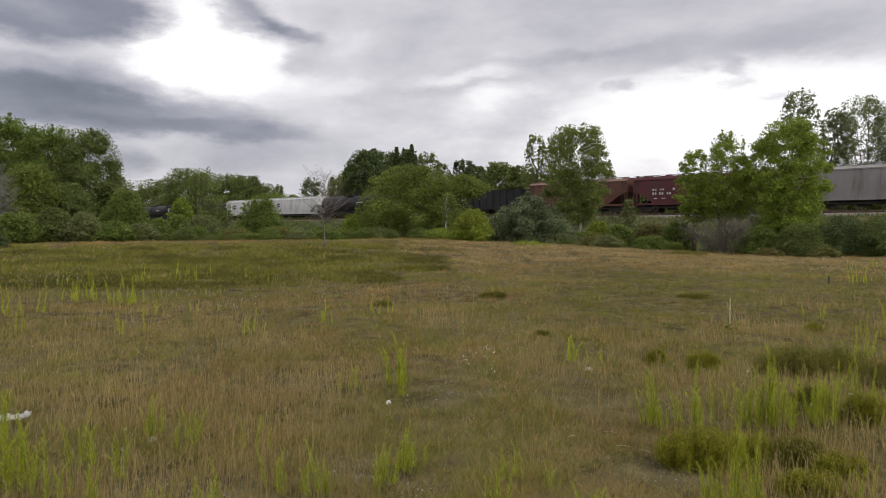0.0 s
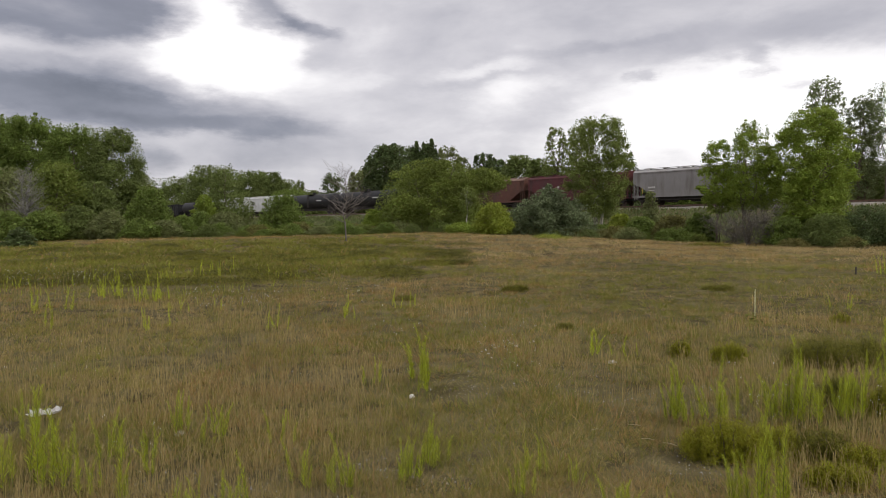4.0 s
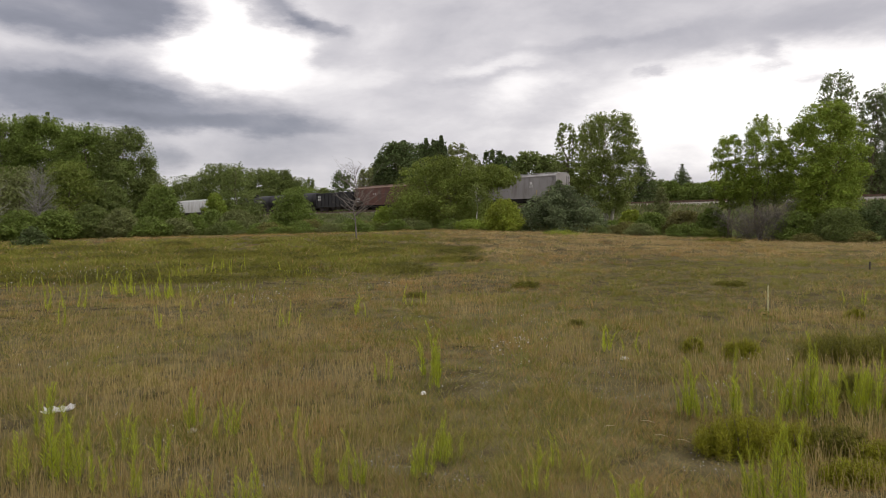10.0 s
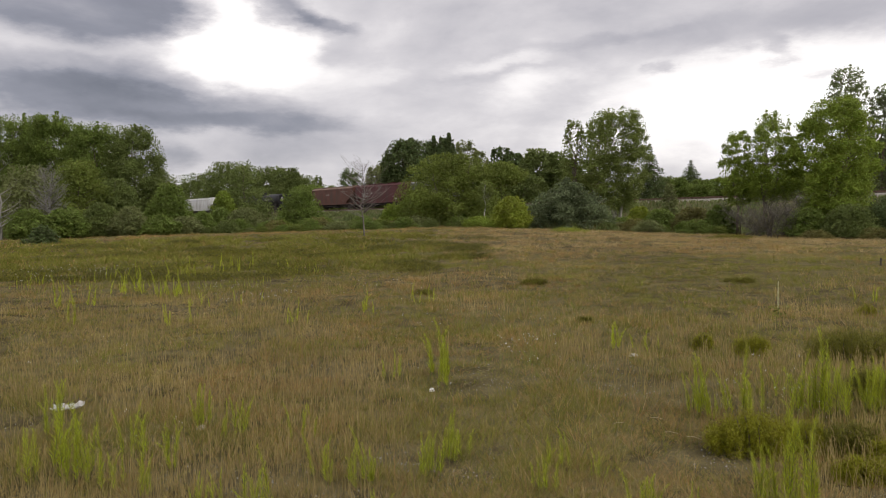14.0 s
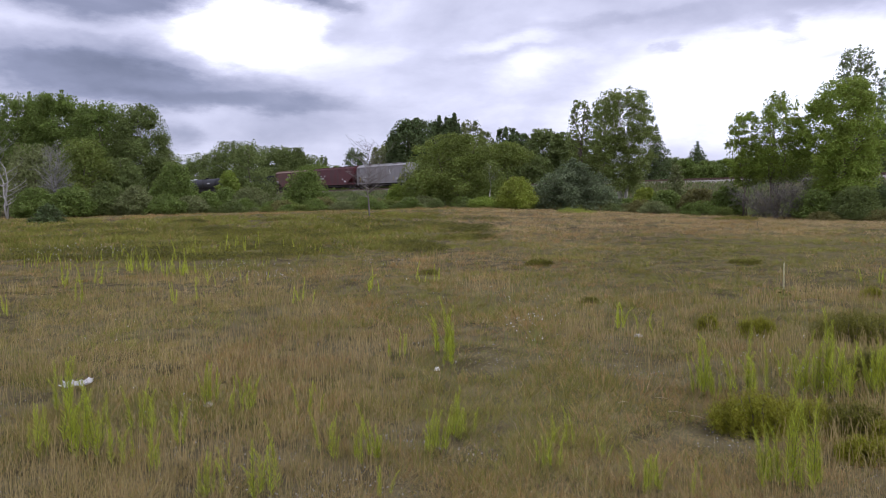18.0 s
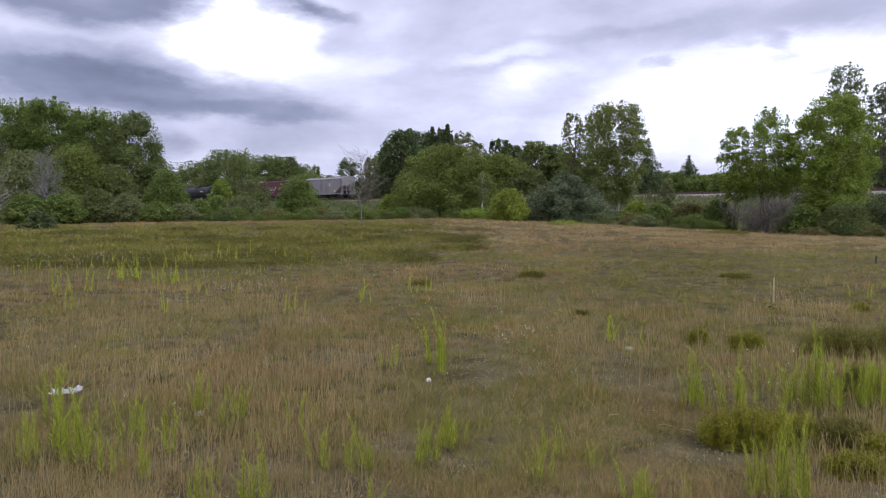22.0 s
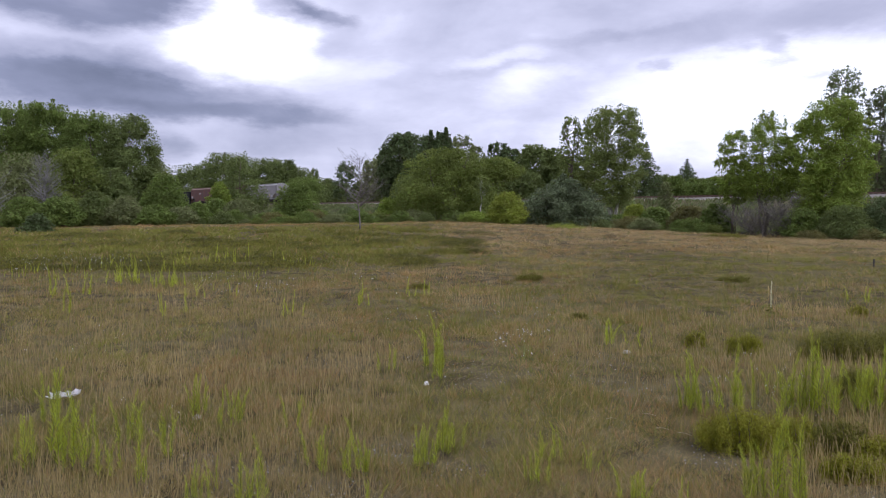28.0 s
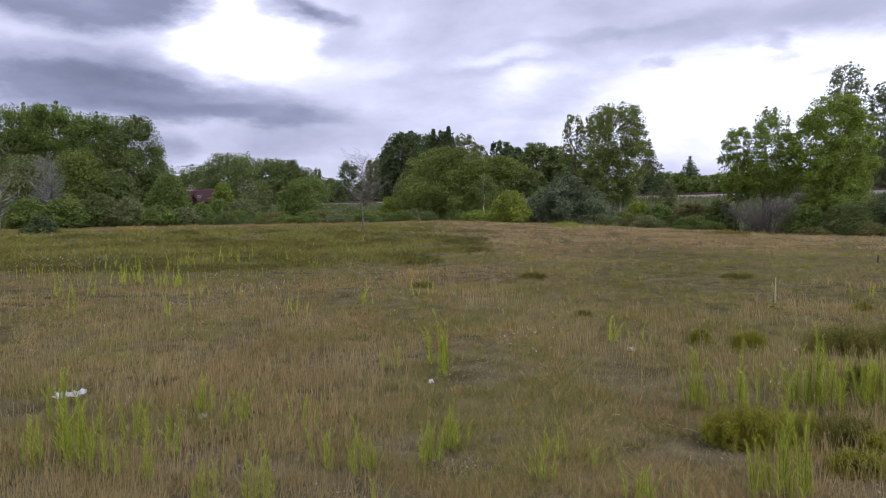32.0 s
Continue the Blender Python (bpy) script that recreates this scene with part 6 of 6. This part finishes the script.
def goldenrods(x, y, count, spread, seed, scale=1.0):
    """A loose group of plants; those far off are gathered for one joined mesh."""
    R = random.Random(seed)
    for i in range(count):
        a, r = R.uniform(0, 6.28), spread * 1.35 * math.sqrt(R.random())
        px, py = x + math.cos(a) * r, y + math.sin(a) * r
        k = scale * R.uniform(0.8, 1.25)
        m = pose(px, py, float(ground_z(px, py)) - 0.02, R.uniform(-9, 9), R.uniform(-9, 9), R.uniform(0, 360)) @ Matrix.Diagonal((k, k, k, 1))
        stem, leaves = ROD[R.randrange(len(ROD))]
        if y > 9.0:
            v = np.empty(len(leaves.vertices) * 3, dtype=np.float32)
            leaves.vertices.foreach_get("co", v)
            M4 = np.array(m)
            FAR_RODS.append(v.reshape(-1, 3) @ M4[:3, :3].T + M4[:3, 3])
            continue
        ob = thing("goldenrod", 0, 0, 0, "bright green goldenrod plant with narrow leaves", "plant", "goldenrod plants")
        ob.matrix_basis = m
        part("stem", stem, None, ob)
        part("foliage", leaves, None, ob)


goldenrods(-2.81, 4.56, 4, 0.13, 1, 1.03)
goldenrods(-2.67, 4.57, 6, 0.14, 2, 1.11)
goldenrods(-2.58, 4.62, 5, 0.12, 3, 1.02)
goldenrods(-3.02, 4.72, 3, 0.07, 4, 0.78)
goldenrods(-2.29, 4.48, 4, 0.06, 5, 0.75)
goldenrods(-2.08, 4.39, 4, 0.06, 6, 0.76)
goldenrods(-2.06, 4.77, 3, 0.06, 7, 0.73)
goldenrods(-2.19, 5.69, 8, 0.07, 8, 0.66)
goldenrods(-1.87, 5.40, 9, 0.08, 9, 0.66)
goldenrods(-1.58, 3.99, 6, 0.06, 10, 0.64)
goldenrods(-1.57, 4.34, 3, 0.06, 11, 0.40)
goldenrods(-1.25, 3.99, 6, 0.06, 12, 0.77)
goldenrods(-1.01, 4.59, 4, 0.06, 13, 0.66)
goldenrods(-0.78, 4.51, 9, 0.08, 14, 0.62)
goldenrods(-1.45, 5.91, 3, 0.06, 15, 0.42)
goldenrods(-0.35, 4.71, 10, 0.06, 16, 0.66)
goldenrods(-0.18, 5.09, 9, 0.09, 17, 0.71)
goldenrods(-0.40, 7.04, 6, 0.06, 18, 0.76)
goldenrods(-0.57, 4.01, 4, 0.06, 19, 0.42)
goldenrods(-6.50, 11.52, 3, 0.07, 20, 1.04)
goldenrods(-8.03, 16.53, 13, 0.29, 21, 0.96)
goldenrods(-6.76, 15.80, 19, 0.34, 22, 1.00)
goldenrods(-5.29, 21.52, 13, 0.50, 23, 0.58)
goldenrods(-2.00, 12.89, 5, 0.14, 24, 0.91)
goldenrods(-6.84, 10.22, 3, 0.08, 25, 0.86)
goldenrods(1.56, 9.17, 5, 0.06, 26, 0.89)
goldenrods(1.79, 6.23, 9, 0.11, 27, 0.85)
goldenrods(2.10, 6.16, 9, 0.12, 28, 0.91)
goldenrods(2.60, 6.70, 3, 0.06, 29, 0.56)
goldenrods(2.55, 6.07, 9, 0.08, 30, 1.15)
goldenrods(2.71, 6.01, 12, 0.10, 31, 1.21)
goldenrods(3.09, 6.09, 12, 0.09, 32, 1.07)
goldenrods(2.28, 5.63, 4, 0.06, 33, 0.79)
goldenrods(1.52, 4.08, 9, 0.07, 34, 0.84)
goldenrods(1.69, 4.08, 10, 0.07, 35, 0.92)
goldenrods(2.32, 4.69, 2, 0.06, 36, 0.38)
goldenrods(0.85, 4.05, 8, 0.06, 37, 0.65)
goldenrods(0.73, 4.72, 5, 0.06, 38, 0.38)
goldenrods(1.08, 4.01, 4, 0.06, 39, 0.40)
goldenrods(0.35, 4.44, 5, 0.06, 40, 0.66)
goldenrods(3.69, 16.97, 3, 0.24, 41, 0.30)
goldenrods(-11.22, 18.80, 15, 0.86, 42, 0.75)
goldenrods(-9.38, 17.60, 13, 0.98, 43, 0.60)
goldenrods(-6.15, 17.49, 13, 0.91, 44, 0.48)
goldenrods(-5.58, 18.58, 8, 0.62, 45, 0.47)
goldenrods(3.26, 6.34, 10, 0.12, 61, 0.80)
goldenrods(3.99, 7.28, 6, 0.10, 62, 0.76)
goldenrods(2.54, 4.51, 5, 0.06, 63, 0.51)
goldenrods(5.06, 9.08, 5, 0.13, 64, 1.02)
goldenrods(3.83, 6.41, 8, 0.15, 65, 0.78)
goldenrods(3.04, 4.96, 8, 0.12, 66, 0.65)
goldenrods(6.35, 10.86, 6, 0.20, 67, 0.99)
goldenrods(1.81, 6.24, 6, 0.11, 68, 0.59)
goldenrods(6.88, 13.60, 4, 0.23, 69, 0.80)
goldenrods(11.77, 21.25, 6, 0.33, 70, 1.17)
goldenrods(17.20, 30.48, 5, 0.57, 71, 1.21)
goldenrods(-1.13, 14.19, 5, 0.21, 72, 0.79)
goldenrods(-0.40, 7.42, 10, 0.11, 73, 1.10)
goldenrods(-2.80, 11.37, 4, 0.21, 74, 0.82)
goldenrods(-5.23, 14.49, 11, 0.65, 75, 0.62)
goldenrods(-4.85, 11.48, 4, 0.25, 76, 0.91)
goldenrods(-0.93, 7.43, 5, 0.11, 77, 0.68)
goldenrods(-1.35, 5.41, 4, 0.07, 78, 0.58)
goldenrods(-2.17, 5.04, 4, 0.06, 79, 0.67)
goldenrods(-2.41, 4.93, 5, 0.08, 80, 0.77)
goldenrods(-2.77, 4.83, 5, 0.08, 81, 0.78)
goldenrods(-3.37, 5.58, 5, 0.09, 82, 1.02)
goldenrods(0.48, 4.89, 4, 0.06, 83, 0.60)
goldenrods(1.98, 9.21, 4, 0.13, 84, 0.66)
goldenrods(-7.72, 13.78, 6, 0.28, 85, 1.27)
goldenrods(-9.15, 19.58, 15, 1.06, 86, 0.96)
goldenrods(-7.89, 22.89, 17, 1.58, 87, 0.97)
tagged(new("far_goldenrod", many_faces("far_goldenrod", np.concatenate(FAR_RODS), 3, "goldenrod")), "bright green goldenrod scattered over the far meadow", "plants", kind="stuff")


def wildflowers():
    rng = np.random.default_rng(21)
    spots = [(0.45, 7.91, 0.35, 46), (-4.19, 13.96, 0.7, 50), (-5.50, 15.41, 0.5, 24), (-11.69, 20.88, 1.6, 60), (-10.05, 19.23, 1.2, 30), (-0.87, 10.10, 0.4, 14), (2.39, 6.41, 0.5, 22),
             (0.53, 10.59, 0.5, 12), (-2.60, 15.41, 0.8, 14), (2.77, 5.97, 0.5, 16), (-4.36, 7.64, 0.6, 12), (-2.09, 4.80, 0.3, 5), (-1.62, 14.90, 1.0, 10)]
    heads, stems = [], []
    for cx, cy, r, n in spots:
        a, k = rng.uniform(0, 6.28, n), r * np.sqrt(rng.uniform(0, 1, n))
        x, y = cx + np.cos(a) * k, cy + np.sin(a) * k * 1.4
        z, h = ground_z(x, y), rng.uniform(0.16, 0.40, n)
        stems.append(blades(rng, x, y, h, np.full(n, 0.004), 0.08))
        d = np.hypot(x, y)
        for i in range(n):
            s = 0.006 + 0.0005 * d[i]
            tip = stems[-1][i, 3]
            for _ in range(3):
                q = tip + rng.normal(0, 0.010, 3)
                u, v = rng.normal(size=3), rng.normal(size=3)
                u, v = u / np.linalg.norm(u) * s * 0.5, v / np.linalg.norm(v) * s * 0.5
                heads.append([q - u, q + v, q + u, q - v])
    tagged(new("wildflower_stems", many_faces("wildflower_stems", np.concatenate(stems), 4, "stalk")), "thin green stems of small wildflowers", "flowers", kind="stuff")
    tagged(new("wildflowers", many_faces("wildflowers", np.array(heads), 4, "petal")), "tiny white wildflower heads above the grass", "flowers", kind="stuff")


wildflowers()


def mullein(x, y, h):
    ob = thing("mullein", x, y, float(ground_z(x, y)) - 0.02, "tall pale mullein flower stalk", "plant")
    V, Fs = tubes([[(0, 0, 0, 0.009), (0.005, 0, h * 0.5, 0.007), (0.0, 0.0, h, 0.004)]], 7)
    part("stem", mesh_of("stem", V, Fs, "stalk", True), None, ob)
    R = random.Random(3)
    bm = bmesh.new()
    for i in range(90):
        t = i / 90
        a = i * 2.4
        r = 0.009 * (1.1 - 0.6 * t)
        bmesh.ops.create_icosphere(bm, subdivisions=1, radius=0.0075 * R.uniform(0.5, 1.4), matrix=Matrix.Translation((math.cos(a) * r, math.sin(a) * r, h * (0.30 + 0.70 * t))))
    part("flower_spike", bm, "mullein", ob, "pale yellow-green seed spike")
    rng = np.random.default_rng(4)
    n = 26
    pos = np.stack([rng.normal(0, 0.07, n), rng.normal(0, 0.07, n), rng.uniform(0.02, 0.20, n)], 1)
    nrm = np.tile([0, 0, 1.0], (n, 1)) + rng.normal(0, 0.4, (n, 3))
    nrm /= np.linalg.norm(nrm, axis=1, keepdims=True)
    part("leaves", many_faces("leaves", leaf_cards(rng, pos, nrm, 0.13, 0.04), 3, "sedge"), None, ob)


mullein(4.51, 11.72, 0.58)


def crumpled(name, x, y, w, d, h, mat, seed, label, category, turn=0.0):
    bm = bmesh.new()
    bmesh.ops.create_icosphere(bm, subdivisions=3, radius=0.5)
    for v in bm.verts:
        k = 1 + 0.5 * noise.noise(v.co * 3.1 + Vector((seed, 0, 0))) + 0.25 * noise.noise(v.co * 8.0 + Vector((0, seed, 0)))
        v.co = Vector((v.co.x * w * k, v.co.y * d * k, v.co.z * h * k))
    me = bpy.data.meshes.new(name)
    bm.to_mesh(me)
    bm.free()
    me.materials.append(M[mat])
    ob = new(name, me)
    ob.matrix_basis = pose(x, y, float(ground_z(x, y)) + h * 0.35, 0, 0, turn)
    return tagged(ob, label, category)


def torn_paper(x, y, w, d, turn):
    """A torn, folded sheet with both ends curled up."""
    bm = bmesh.new()
    n, m = 14, 6
    rows = []
    for j in range(m + 1):
        row = []
        for i in range(n + 1):
            u, v = i / n - 0.5, j / m - 0.5
            edge = 1 - 0.45 * math.cos(u * 6.0) ** 2 + 0.22 * noise.noise((u * 7, 3.0, 1.0))
            zz = 0.020 + 0.05 * u * u + 0.024 * noise.noise((u * 9, v * 6, 5.0)) + 0.05 * abs(v)
            row.append(bm.verts.new((u * w, v * d * edge, zz)))
        rows.append(row)
    for j in range(m):
        for i in range(n):
            bm.faces.new((rows[j][i], rows[j][i + 1], rows[j + 1][i + 1], rows[j + 1][i]))
    bmesh.ops.solidify(bm, geom=bm.faces[:], thickness=0.004)
    me = bpy.data.meshes.new("litter")
    bm.to_mesh(me)
    bm.free()
    me.materials.append(M["paper"])
    ob = new("litter", me)
    ob.matrix_basis = pose(x, y, float(ground_z(x, y)) + 0.045, 12, -6, turn)
    tagged(ob, "torn white paper litter lying in the grass", "litter")


torn_paper(-3.55, 6.20, 0.27, 0.14, 6)
crumpled("stone", 1.73, 8.80, 0.10, 0.08, 0.045, "stone", 5.0, "pale stone in the dry grass", "stone")
crumpled("stone", -0.49, 6.87, 0.05, 0.04, 0.04, "paper", 6.0, "small white pebble in the grass", "stone")
crumpled("stone", -2.18, 5.63, 0.07, 0.06, 0.04, "stone", 8.0, "flat grey stone in the grass", "stone", 40)


def marker_post(x, y, h):
    bm = boxes_bm([(-0.02, 0.02, -0.02, 0.02, -0.1, h)])
    bmesh.ops.bevel(bm, geom=bm.edges[:], offset=0.008, segments=1, affect="EDGES")
    me = bpy.data.meshes.new("marker_post")
    bm.to_mesh(me)
    bm.free()
    me.materials.append(M["post"])
    ob = new("marker_post", me)
    ob.matrix_basis = pose(x, y, float(ground_z(x, y)), 2, 1, 20)
    tagged(ob, "short dark wooden post in the meadow", "post")


marker_post(11.35, 22.03, 0.24)


def straws():
    R = random.Random(9)
    for cx, cy in ((1.35, 5.52), (1.34, 5.89), (1.48, 5.39), (1.02, 5.77)):
        ob = thing("straw", cx, cy, float(ground_z(cx, cy)) + 0.07, "broken pale stalk lying on the grass", "stalk", "fallen stalks", R.uniform(-40, 40))
        V, Fs = tubes([[(-0.05, 0, 0.01, 0.002), (0, 0.003, 0.012, 0.0022), (0.05, 0, 0.0, 0.0016)]], 5)
        part("stalk", mesh_of("stalk", V, Fs, "straw", True), None, ob)


straws()


def scrub():
    """A ragged row of low shrubs where the meadow ends."""
    R = random.Random(77)
    kinds = []
    for i, leaf in enumerate(("leaf_mid", "leaf_grey", "leaf_olive", "leaf_dark", "leaf_brown", "leaf_mid")):
        kinds.append(tree("low_shrub", -60 + i * 4, 66 + i, R.uniform(0.9, 1.3), R.uniform(1.6, 2.4), leaf, ("dome", "egg")[i % 2], 0.0, 2600, 0.085, 500 + i, stems=4, clumps=26, airy=0.5, spires=12,
                          label="low leafy shrub in the ragged scrub", category="shrub", group="low scrub beside the railway"))
    for i in range(150):
        u = -0.62 + 1.24 * ((i % 75) + R.uniform(0.1, 0.9)) / 75
        far = 61 - 16 * smooth_step(0.05, 0.5, u)
        y = float(far) + R.uniform(0.0, 1.0) ** 1.5 * (10 if i < 75 else 22)
        x = u * y
        k = R.uniform(0.55, 1.15)
        which = R.randrange(len(kinds))
        if 0.32 < u < 0.43 and y < 58:
            continue
        if u > 0.12 and R.random() < 0.4:
            which = 4
        ob = copy_thing(kinds[which], pose(x, y, float(ground_z(x, y)) - 0.04, 0, 0, R.uniform(0, 360)))
        ob.scale = (k * R.uniform(0.8, 1.3), k, k * R.uniform(0.7, 1.2))


scrub()

motions()
